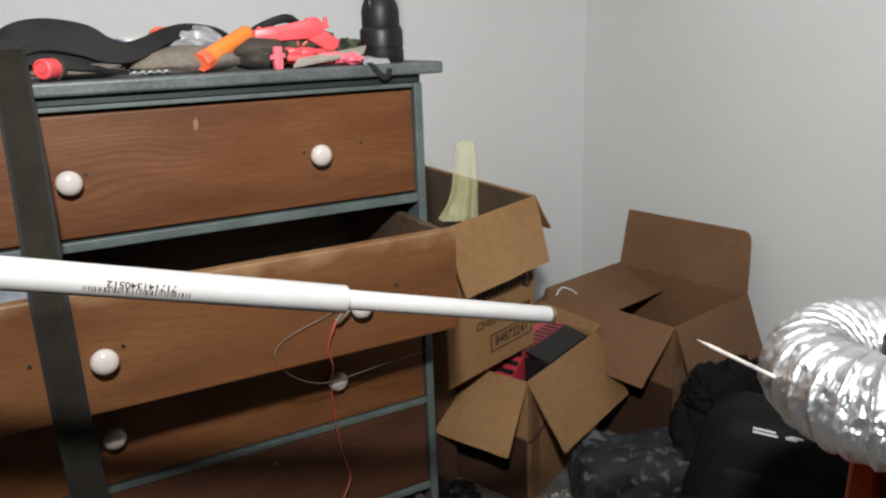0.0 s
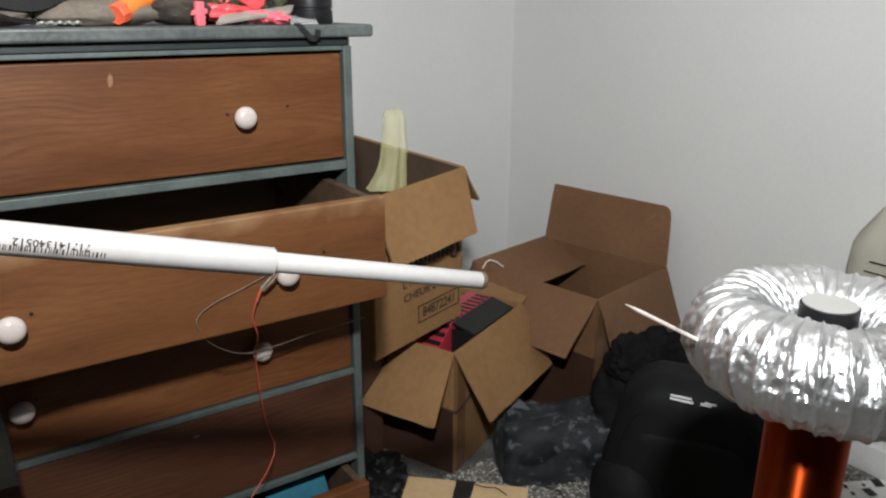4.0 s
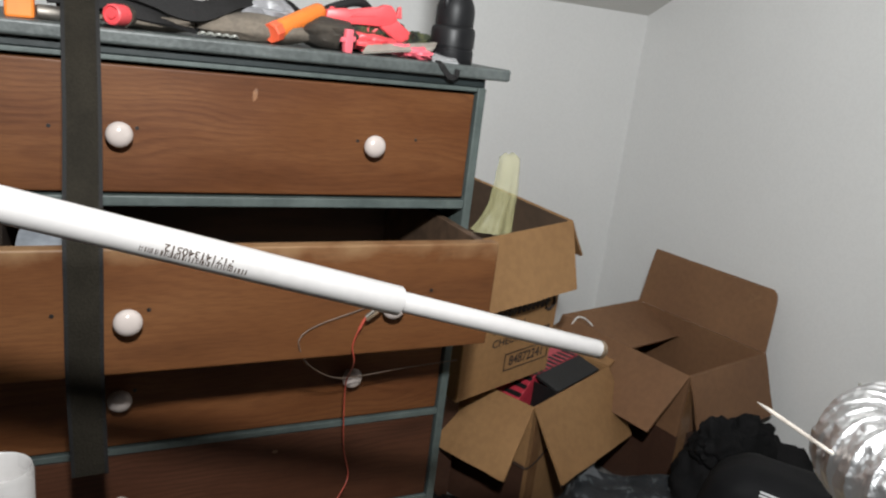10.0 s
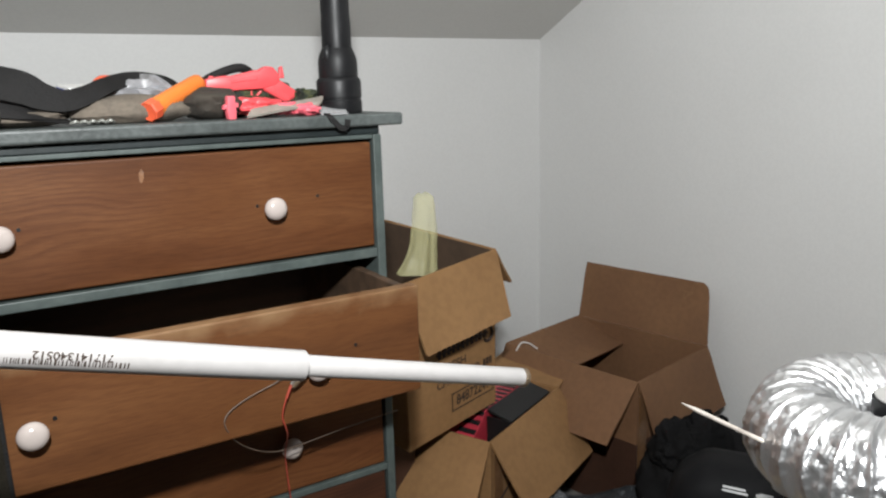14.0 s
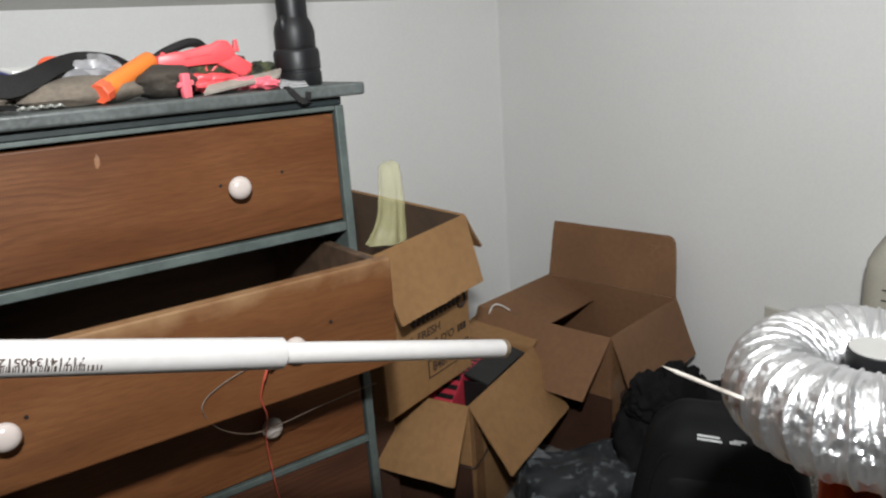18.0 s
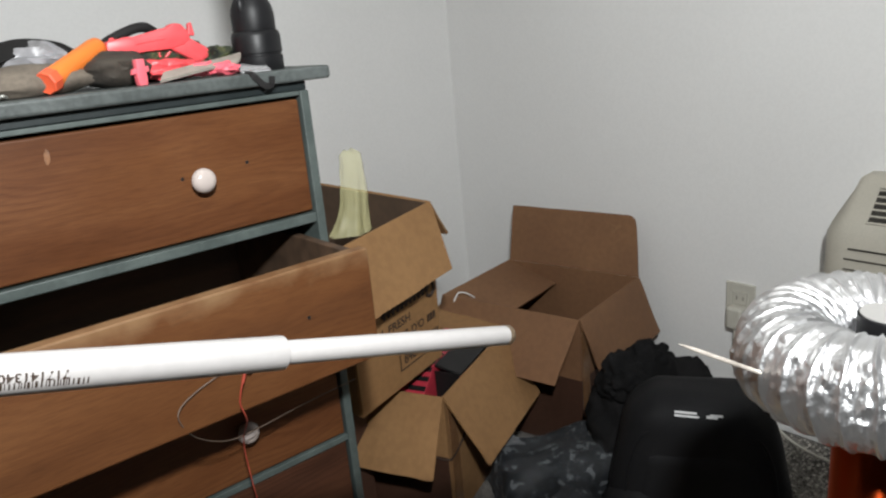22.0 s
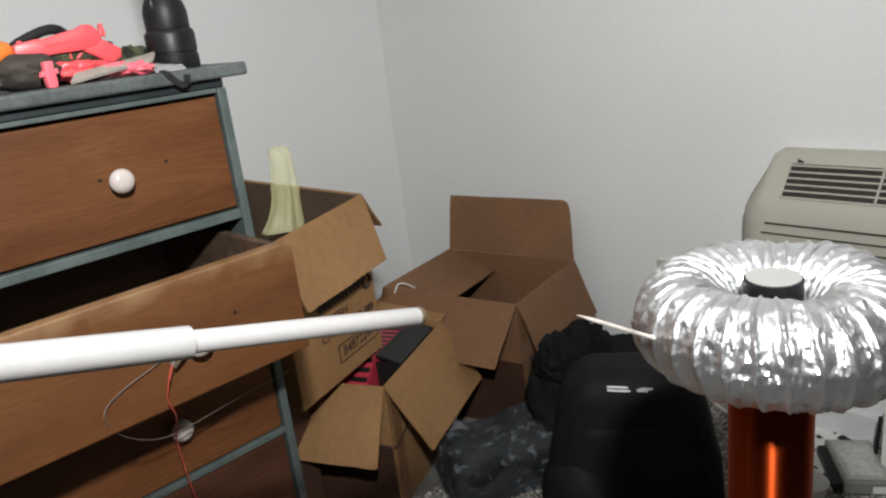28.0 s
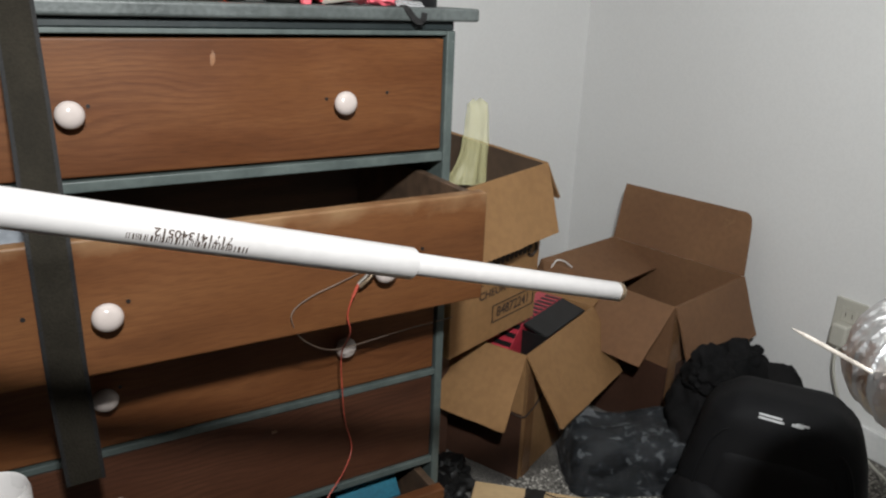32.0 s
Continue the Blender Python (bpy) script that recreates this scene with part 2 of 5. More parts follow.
PAINT_TOP = mat("worn_blue_grey_paint", (0.104, 0.117, 0.114), (0.050, 0.058, 0.056), scale=10, rough=0.45, fine=150, bump=0.25, fleck=0.35)
COVE_SHADE = mat("shaded_cove_teal", (0.012, 0.019, 0.020), scale=14, rough=0.5, fleck=0.2)
DARKIN = mat("drawer_inside", (0.06, 0.062, 0.066), (0.03, 0.032, 0.036), scale=9, rough=0.8)
KNOB = mat("white_ceramic", (0.54, 0.47, 0.44), (0.50, 0.43, 0.395), scale=20, rough=0.18, bump=0.0, fleck=0.05, coat=0.3)
CARD = mat("corrugated_cardboard", (0.308, 0.166, 0.067), (0.258, 0.135, 0.052), scale=5, rough=0.8, fine=70, stretch=(1, 1, 1), bump=0.12, fleck=0.16, by_piece=0.07)
CARD_DARK = mat("dark_cardboard", (0.205, 0.102, 0.047), (0.168, 0.081, 0.037), scale=6, rough=0.8, fine=80, bump=0.1, fleck=0.15, by_piece=0.06)
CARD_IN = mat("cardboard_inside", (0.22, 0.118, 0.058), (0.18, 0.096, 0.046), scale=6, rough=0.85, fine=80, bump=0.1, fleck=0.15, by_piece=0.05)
CARD_DEEP = mat("deep_brown_cardboard", (0.062, 0.026, 0.014), (0.044, 0.018, 0.010), scale=6, rough=0.6, fine=80, bump=0.08, fleck=0.2)
INNER_SHADE = mat("shaded_box_inside", (0.088, 0.054, 0.033), (0.060, 0.037, 0.023), scale=9, rough=0.8, fine=60, bump=0.2, fleck=0.2)
CARD_PALE = mat("pale_cardboard", (0.58, 0.41, 0.225), (0.50, 0.345, 0.185), scale=7, rough=0.75, fine=90, fleck=0.12)
TAPE = mat("brown_packing_tape", (0.235, 0.125, 0.060), (0.195, 0.100, 0.047), scale=12, rough=0.25, bump=0.04)
INK = mat("dark_print", (0.050, 0.028, 0.018), scale=30, rough=0.7, fleck=0.3)
BLACKTAPE = mat("black_tape", (0.018, 0.016, 0.015), scale=30, rough=0.4)
STRAP = mat("olive_webbing", (0.024, 0.0205, 0.0150), (0.017, 0.0145, 0.0105), spec=0.1, scale=30, stretch=(1, 1, 1), rough=0.85, fine=400, bump=0.5, fleck=0.3)
BLACKSTRAP = mat("black_webbing", (0.018, 0.017, 0.017), (0.011, 0.0105, 0.0105), spec=0.2, scale=20, rough=0.7, fine=400, bump=0.4)
BLACKCLOTH = mat("black_cloth", (0.014, 0.0135, 0.014), (0.008, 0.008, 0.0083), spec=0.06, scale=14, rough=0.9, fine=220, bump=0.35)
BAGCLOTH = mat("black_nylon", (0.0135, 0.0135, 0.0145), (0.010, 0.010, 0.011), spec=0.10, scale=10, rough=0.62, fine=420, bump=0.3)
ORANGE = mat("orange_plastic", (0.83, 0.23, 0.035), (0.76, 0.19, 0.03), scale=14, rough=0.4, bump=0.03, fleck=0.05)
CORAL = mat("coral_plastic", (0.85, 0.135, 0.055), (0.78, 0.11, 0.045), scale=14, rough=0.4, bump=0.03, fleck=0.05)
RED = mat("red_pink_plastic", (0.80, 0.095, 0.105), (0.70, 0.07, 0.08), scale=18, rough=0.42, bump=0.04, fleck=0.08)
PINK = mat("pink_plastic", (0.85, 0.17, 0.20), (0.78, 0.13, 0.17), scale=18, rough=0.42, bump=0.03, fleck=0.05)
GREYBAG = mat("grey_plastic_wrap", (0.33, 0.33, 0.35), (0.17, 0.165, 0.165), scale=20, rough=0.35, fine=90, bump=0.3, distort=1)
TAUPE = mat("taupe_cloth", (0.17, 0.14, 0.11), (0.10, 0.085, 0.07), scale=18, rough=0.9, fine=200, bump=0.3)
DARKROLL = mat("dark_brown_cloth", (0.06, 0.048, 0.036), (0.03, 0.025, 0.02), scale=14, rough=0.85, fine=200, bump=0.3)
WHITEP = mat("white_plastic", (0.80, 0.79, 0.77), (0.75, 0.74, 0.72), scale=9, rough=0.32, bump=0.03, fleck=0.04)
BLUE = mat("blue_plastic", (0.03, 0.05, 0.32), scale=20, rough=0.4)
PIPE = mat("white_pipe", (0.47, 0.452, 0.445), (0.44, 0.42, 0.41), scale=11, rough=0.3, bump=0.03, fine=120, fleck=0.06)
BRASS = mat("pipe_end_metal", (0.40, 0.30, 0.20), (0.22, 0.16, 0.11), scale=40, rough=0.4, metal=0.8)
BLACKMETAL = mat("black_anodised", (0.013, 0.013, 0.014), (0.008, 0.008, 0.009), scale=30, spec=0.28, rough=0.45, fine=300, bump=0.05, coat=0.0)
FOIL = mat("aluminium_foil", (0.86, 0.86, 0.87), (0.78, 0.78, 0.79), scale=18, rough=0.41, metal=1.0, fine=170, bump=0.55, fleck=0.0, rough_spread=0.08)


def crumple(m, scales=(170.0, 420.0)):
    """Presses sharp little facets into a foil."""
    nt, b = grid_nodes(m)
    tc = nt.nodes.new("ShaderNodeTexCoord")
    last = None
    for k, s in enumerate(scales):
        vor = nt.nodes.new("ShaderNodeTexVoronoi")
        vor.inputs["Scale"].default_value = s
        nt.links.new(tc.outputs["Object"], vor.inputs["Vector"])
        bp = nt.nodes.new("ShaderNodeBump")
        bp.inputs["Strength"].default_value, bp.inputs["Distance"].default_value = 0.22, 0.0016 / (1 + 0.9 * k)
        nt.links.new(vor.outputs["Distance"], bp.inputs["Height"])
        if last is not None:
            nt.links.new(last, bp.inputs["Normal"])
        last = bp.outputs[0]
    nt.links.new(last, b.inputs["Normal"])


crumple(FOIL)
WIRE = copper_mat()
TOPBAND = mat("dark_coil_band", (0.040, 0.009, 0.006), (0.03, 0.007, 0.005), scale=20, rough=0.6, bump=0.05, spec=0.2)
NEEDLE = mat("pale_rod", (0.62, 0.56, 0.50), (0.4, 0.35, 0.31), scale=60, stretch=(1, 1, 1), rough=0.45, metal=0.2)
BEIGE = mat("beige_plastic", (0.49, 0.46, 0.39), (0.445, 0.42, 0.36), scale=5, rough=0.5, fine=260, bump=0.06, fleck=0.08)
BEIGE_DARK = mat("grille_slot", (0.035, 0.032, 0.026), scale=9, rough=0.8)
IVORY = mat("ivory_plate", (0.53, 0.515, 0.455), (0.50, 0.48, 0.42), scale=9, rough=0.4, bump=0.02, fleck=0.05)
REDWIRE = mat("red_wire", (0.46, 0.075, 0.045), (0.34, 0.05, 0.03), scale=40, rough=0.45)
GREYWIRE = mat("grey_wire", (0.17, 0.115, 0.085), (0.11, 0.075, 0.055), scale=40, rough=0.5)
STEEL = mat("steel", (0.46, 0.43, 0.39), (0.28, 0.25, 0.22), scale=50, rough=0.55, metal=1.0)
BLACKWIRE = mat("black_cable", (0.02, 0.02, 0.021), scale=40, rough=0.5)
BLACKCARD = mat("black_carton", (0.014, 0.0135, 0.0135), (0.010, 0.0095, 0.0095), spec=0.3, scale=8, rough=0.45, bump=0.05)
REDINK = mat("red_print", (0.55, 0.045, 0.072), (0.47, 0.034, 0.055), scale=20, rough=0.4)
YELLOWFILM = film_mat("yellow_film", (0.80, 0.76, 0.42), 0.30, 0.4)
CLEARFILM = film_mat("clear_film", (0.75, 0.75, 0.76), 0.35, 0.15)
NAVYCAMO = camo_mat("navy_camouflage", ((0.003, 0.0038, 0.005), (0.005, 0.0065, 0.009), (0.011, 0.0135, 0.017), (0.085, 0.092, 0.098)), 48, 0.85)
GREENCAMO = camo_mat("green_camouflage", ((0.012, 0.014, 0.009), (0.03, 0.038, 0.018), (0.07, 0.075, 0.03), (0.02, 0.02, 0.014)), 60, 0.8)
PCBGREY = mat("grey_metal_case", (0.33, 0.33, 0.30), (0.24, 0.24, 0.22), scale=14, rough=0.42, metal=0.3, fleck=0.15)
YELLOWBAG = film_mat("pale_yellow_film", (0.72, 0.66, 0.28), 0.55, 0.3)
CYAN = mat("cyan_cloth", (0.018, 0.17, 0.24), (0.012, 0.11, 0.17), scale=14, rough=0.8, fine=200)


# ---- tools ----
def part(name, bm, material, parent=None, label="", smooth=False):
    me = bpy.data.meshes.new(name)
    bm.normal_update()
    bm.to_mesh(me)
    bm.free()
    for m in material if isinstance(material, (list, tuple)) else (material,):
        me.materials.append(m)
    if smooth:
        for p in me.polygons:
            p.use_smooth = True
        me.set_sharp_from_angle(angle=radians(40))
    ob = new(name, me)
    if parent is not None:
        ob.parent = parent
    if label:
        ob["label"] = label
    return ob


def thing(name, at=(0, 0, 0), rz=0.0, label="", category="", group=""):
    e = new(name)
    e.empty_display_size = 0.05
    e.matrix_basis = pose(*at, 0, 0, rz)
    return tagged(e, label, category, group)


def box_bm(x0, y0, z0, x1, y1, z1, bevel=0.0, seg=2):
    bm = bmesh.new()
    bmesh.ops.create_cube(bm, size=1.0)
    for v in bm.verts:
        v.co = Vector(((x0 + x1) / 2 + v.co.x * (x1 - x0), (y0 + y1) / 2 + v.co.y * (y1 - y0), (z0 + z1) / 2 + v.co.z * (z1 - z0)))
    if bevel:
        bmesh.ops.bevel(bm, geom=bm.edges[:], offset=bevel, segments=seg, affect="EDGES", profile=0.5)
    return bm


def roughen(bm, size, scale, seed=0.0):
    for v in bm.verts:
        v.co += noise.noise_vector(v.co * scale + Vector((seed, seed * 1.7, -seed))) * size
    return bm


def revolve(profile, seg=40):
    """A solid turned round z from (radius, height) pairs."""
    bm = bmesh.new()
    rings = []
    for r, z in profile:
        if r < 1e-6:
            rings.append([bm.verts.new((0, 0, z))])
        else:
            rings.append([bm.verts.new((r * math.cos(2 * math.pi * k / seg), r * math.sin(2 * math.pi * k / seg), z)) for k in range(seg)])
    for a, b in zip(rings, rings[1:]):
        for k in range(seg):
            j = (k + 1) % seg
            if len(a) == 1 and len(b) > 1:
                bm.faces.new((a[0], b[j], b[k]))
            elif len(b) == 1 and len(a) > 1:
                bm.faces.new((a[k], a[j], b[0]))
            elif len(a) > 1:
                bm.faces.new((a[k], a[j], b[j], b[k]))
    bmesh.ops.recalc_face_normals(bm, faces=bm.faces[:])
    return bm


def spline(points, steps=8):
    """Points along a Catmull-Rom curve."""
    p = [Vector(q) for q in points]
    p = [2 * p[0] - p[1], *p, 2 * p[-1] - p[-2]]
    out = []
    for a, b, c, d in zip(p, p[1:], p[2:], p[3:]):
        for k in range(steps):
            t = k / steps
            out.append(0.5 * (2 * b + (c - a) * t + (2 * a - 5 * b + 4 * c - d) * t * t + (3 * b - a - 3 * c + d) * t ** 3))
    out.append(p[-2])
    return out


def tube(points, radius, seg=10, steps=8):
    """A round cable or bar swept along a curve."""
    path = spline(points, steps) if steps > 1 else [Vector(p) for p in points]
    bm = bmesh.new()
    side = Vector((0, 0, 1))
    rings = []
    for i, p in enumerate(path):
        d = (path[min(i + 1, len(path) - 1)] - path[max(i - 1, 0)]).normalized()
        side = (side - d * side.dot(d))
        if side.length < 1e-4:
            side = d.orthogonal()
        side.normalize()
        other = d.cross(side)
        r = radius(i / (len(path) - 1)) if callable(radius) else radius
        rings.append([bm.verts.new(p + r * (math.cos(2 * math.pi * k / seg) * side + math.sin(2 * math.pi * k / seg) * other)) for k in range(seg)])
    for a, b in zip(rings, rings[1:]):
        for k in range(seg):
            bm.faces.new((a[k], a[(k + 1) % seg], b[(k + 1) % seg], b[k]))
    bm.faces.new(rings[0][::-1])
    bm.faces.new(rings[-1])
    bmesh.ops.recalc_face_normals(bm, faces=bm.faces[:])
    return bm


def ribbon(points, across, width, thick=0.0018, steps=10, wave=0.0, widths=None):
    """A strap of some width swept along a curve; across: its width's direction at each point, or one for all."""
    path = spline(points, steps)
    dirs = spline(across, steps) if isinstance(across[0], (list, tuple)) else [Vector(across)] * len(path)
    bm = bmesh.new()
    rows = []
    for i, (p, a) in enumerate(zip(path, dirs)):
        if widths:
            width = float(np.interp(i / (len(path) - 1) * (len(widths) - 1), range(len(widths)), widths))
        d = (path[min(i + 1, len(path) - 1)] - path[max(i - 1, 0)]).normalized()
        a = (a - d * a.dot(d)).normalized()
        n = d.cross(a)
        p = p + n * wave * noise.noise(p * 25)
        row = []
        for s, h in ((-1, -1), (-0.33, -1), (0.33, -1), (1, -1), (1, 1), (0.33, 1), (-0.33, 1), (-1, 1)):
            row.append(bm.verts.new(p + a * s * width / 2 + n * h * thick / 2))
        rows.append(row)
    for a, b in zip(rows, rows[1:]):
        for k in range(8):
            bm.faces.new((a[k], a[(k + 1) % 8], b[(k + 1) % 8], b[k]))
    bm.faces.new(rows[0][::-1])
    bm.faces.new(rows[-1])
    bmesh.ops.recalc_face_normals(bm, faces=bm.faces[:])
    return bm


def panel(p0, p1, reach, thick=0.004, curl=0.0, inset=(0.0, 0.0), corner=0.012, nx=10, ny=6, rough_edge=0.0012, seed=1.0):
    """A sheet of board hinged from p0 to p1 that reaches out by the vector reach, a little bowed, with rounded free corners."""
    p0, p1, reach = Vector(p0), Vector(p1), Vector(reach)
    n = (p1 - p0).cross(reach).normalized()
    width, length = (p1 - p0).length, reach.length
    ends = corner if isinstance(corner, tuple) else (corner, corner)
    cols = sorted({round(q, 6) for q in [k / nx for k in range(nx + 1)] + [ends[0] * f / width for f in (0.03, 0.12, 0.3, 0.6, 1.0)] + [1 - ends[1] * f / width for f in (0.03, 0.12, 0.3, 0.6, 1.0)]})
    nx = len(cols) - 1
    bm = bmesh.new()
    sheets = []
    for side in (-0.5, 0.5):
        rows = []
        for j in range(ny + 1):
            v = j / ny
            row = []
            for u in cols:
                a, b = inset[0] * v / width, 1 - inset[1] * v / width
                us = a + (b - a) * u
                cut = 0.0
                near, rad = (u * width, ends[0]) if u < 0.5 else ((1 - u) * width, ends[1])
                if v > 0.5 and near < rad:
                    cut = rad - math.sqrt(max(0, rad ** 2 - (rad - near) ** 2))
                q = p0 + (p1 - p0) * us + reach * v * (1 - cut / length * (1 if j == ny else 0.3))
                q += n * (curl * math.sin(v * 1.5) ** 2 * length + side * thick)
                q += n * noise.noise(q * 14 + Vector((seed, 0, 0))) * 0.004 * v
                if j == ny:
                    q += reach.normalized() * noise.noise(q * 60 + Vector((0, seed, 0))) * rough_edge
                row.append(bm.verts.new(q))
            rows.append(row)
        sheets.append(rows)
    lo, hi = sheets
    for j in range(ny):
        for i in range(nx):
            bm.faces.new((lo[j][i], lo[j + 1][i], lo[j + 1][i + 1], lo[j][i + 1]))
            bm.faces.new((hi[j][i], hi[j][i + 1], hi[j + 1][i + 1], hi[j + 1][i]))
    for j in range(ny):
        bm.faces.new((lo[j][0], hi[j][0], hi[j + 1][0], lo[j + 1][0]))
        bm.faces.new((lo[j][nx], lo[j + 1][nx], hi[j + 1][nx], hi[j][nx]))
    for i in range(nx):
        bm.faces.new((lo[0][i], lo[0][i + 1], hi[0][i + 1], hi[0][i]))
        bm.faces.new((lo[ny][i], hi[ny][i], hi[ny][i + 1], lo[ny][i + 1]))
    bmesh.ops.recalc_face_normals(bm, faces=bm.faces[:])
    return bm


def lump(at, radii, size=0.25, scale=2.2, seed=0.0, sub=4, flat=None):
    """A soft uneven body, flat underneath where it rests."""
    bm = bmesh.new()
    bmesh.ops.create_icosphere(bm, subdivisions=sub, radius=1.0)
    for v in bm.verts:
        k = 1 + size * noise.fractal(v.co * scale * 0.8 + Vector((seed, seed, seed)), 1.0, 2.0, 2)
        k -= 0.5 * size * abs(noise.noise(v.co * scale * 2.2 + Vector((seed, 2, 1))))
        v.co = Vector((v.co.x * radii[0] * k, v.co.y * radii[1] * k, v.co.z * radii[2] * k)) + Vector(at)
        if flat is not None and v.co.z < flat:
            v.co.z = flat + 0.0005
    return bm


def extrude_shape(outline, thick, bevel=0.002):
    """A flat outline in x and z given a thickness along y, with softened edges."""
    bm = bmesh.new()
    lo = [bm.verts.new((x, -thick / 2, z)) for x, z in outline]
    hi = [bm.verts.new((x, thick / 2, z)) for x, z in outline]
    n = len(outline)
    bm.faces.new(lo)
    bm.faces.new(hi[::-1])
    for k in range(n):
        bm.faces.new((lo[k], hi[k], hi[(k + 1) % n], lo[(k + 1) % n]))
    bmesh.ops.recalc_face_normals(bm, faces=bm.faces[:])
    if bevel:
        bmesh.ops.bevel(bm, geom=bm.edges[:], offset=bevel, segments=2, affect="EDGES", profile=0.5)
    return bm


def letters_bm(text, size):
    """Text in the built-in font as a flat mesh in x and y, centred."""
    cu = bpy.data.curves.new("letters", "FONT")
    cu.body, cu.size, cu.align_x, cu.align_y, cu.extrude, cu.offset = text, size, "CENTER", "CENTER", 0.0, size * 0.022
    ob = bpy.data.objects.new("letters", cu)
    scene.collection.objects.link(ob)
    dg = bpy.context.evaluated_depsgraph_get()
    me = bpy.data.meshes.new_from_object(ob.evaluated_get(dg))
    bm = bmesh.new()
    bm.from_mesh(me)
    bpy.data.objects.remove(ob)
    bpy.data.meshes.remove(me)
    bpy.data.curves.remove(cu)
    return bm


def moved(bm, m):
    bmesh.ops.transform(bm, matrix=m, verts=bm.verts[:])
    return bm


def joined(bms):
    out = bmesh.new()
    for b in bms:
        me = bpy.data.meshes.new("tmp")
        b.to_mesh(me)
        b.free()
        out.from_mesh(me)
        bpy.data.meshes.remove(me)
    return out


# ---- room ----
GX, BY, KNEE, SLOPE = 1.066, 0.91, 1.067, 0.5
FLATY, FLATZ = -1.6, 1.067 + 0.5 * (0.91 + 1.6)
LX, FY = -3.4, -3.3
tagged(part("floor", box_bm(LX - 0.1, FY - 0.1, -0.08, GX + 0.1, BY + 0.1, 0), CARPET), "grey-beige looped carpet over the whole attic room", "floor", kind="structure")


def gable(x0, x1):
    pts = [(BY + 0.1, 0), (BY + 0.1, KNEE), (BY, KNEE), (FLATY, FLATZ), (FY - 0.1, FLATZ), (FY - 0.1, 0)]
    bm = bmesh.new()
    a = [bm.verts.new((x0, y, z)) for y, z in pts]
    b = [bm.verts.new((x1, y, z)) for y, z in pts]
    bm.faces.new(a)
    bm.faces.new(b[::-1])
    for k in range(len(pts)):
        bm.faces.new((a[k], b[k], b[(k + 1) % len(pts)], a[(k + 1) % len(pts)]))
    bmesh.ops.recalc_face_normals(bm, faces=bm.faces[:])
    return bm


tagged(part("wall_east", gable(GX, GX + 0.1), WALL), "plain white painted gable wall", "wall", kind="structure")
tagged(part("wall_west", gable(LX - 0.1, LX), REAR), "plain painted gable wall behind the camera", "wall", kind="structure")
tagged(part("wall_north", box_bm(LX, BY, 0, GX, BY + 0.1, KNEE), WALL), "low white knee wall under the sloping ceiling", "wall", kind="structure")
tagged(part("wall_south", box_bm(LX, FY - 0.1, 0, GX, FY, FLATZ), REAR), "plain painted wall behind the camera", "wall", kind="structure")
bm = bmesh.new()
prof = [(BY + 0.1, KNEE), (BY, KNEE), (FLATY, FLATZ), (FY - 0.1, FLATZ)]
low = [[bm.verts.new((x, y, z)) for y, z in prof] for x in (LX - 0.1, GX + 0.1)]
top = [[bm.verts.new((x, y, z + 0.1)) for y, z in prof] for x in (LX - 0.1, GX + 0.1)]
for k in range(3):
    bm.faces.new((low[0][k], low[0][k + 1], low[1][k + 1], low[1][k]))
    bm.faces.new((top[0][k], top[1][k], top[1][k + 1], top[0][k + 1]))
for s in (0, 1):
    bm.faces.new((low[s][0], top[s][0], top[s][1], top[s][2], top[s][3], low[s][3], low[s][2], low[s][1]))
for k in (0, 3):
    bm.faces.new((low[0][k], low[1][k], top[1][k], top[0][k]))
bmesh.ops.recalc_face_normals(bm, faces=bm.faces[:])
tagged(part("ceiling", bm, CEIL), "sloping white attic ceiling rising from the knee wall", "ceiling", kind="structure")
bb = new("baseboard")
tagged(bb, "low white painted baseboard along the walls", "baseboard", kind="structure")
part("board", box_bm(GX - 0.012, FY, 0.0, GX - 0.001, BY - 0.013, 0.065, 0.003), TRIM, bb)
part("board", box_bm(LX, BY - 0.012, 0.0, GX, BY - 0.001, 0.065, 0.003), TRIM, bb)

# ---- dresser ----
DX0, DX1, DBACK = -0.567, 0.047, 0.40
FRONT = 0.010


def knob_bm():
    return revolve([(0.0, 0.0), (0.0070, 0.0), (0.0064, 0.004), (0.0076, 0.0075), (0.0125, 0.0100), (0.0143, 0.0135), (0.0143, 0.0160), (0.0125, 0.0195), (0.0085, 0.0222), (0.004, 0.0233), (0, 0.0235)], 32)


def add_knob(x, y, z, parent):
    k = part("knob", knob_bm(), KNOB, parent, "round white ceramic knob", smooth=True)
    k.matrix_basis = pose(x, y, z, 90, 0, 0)


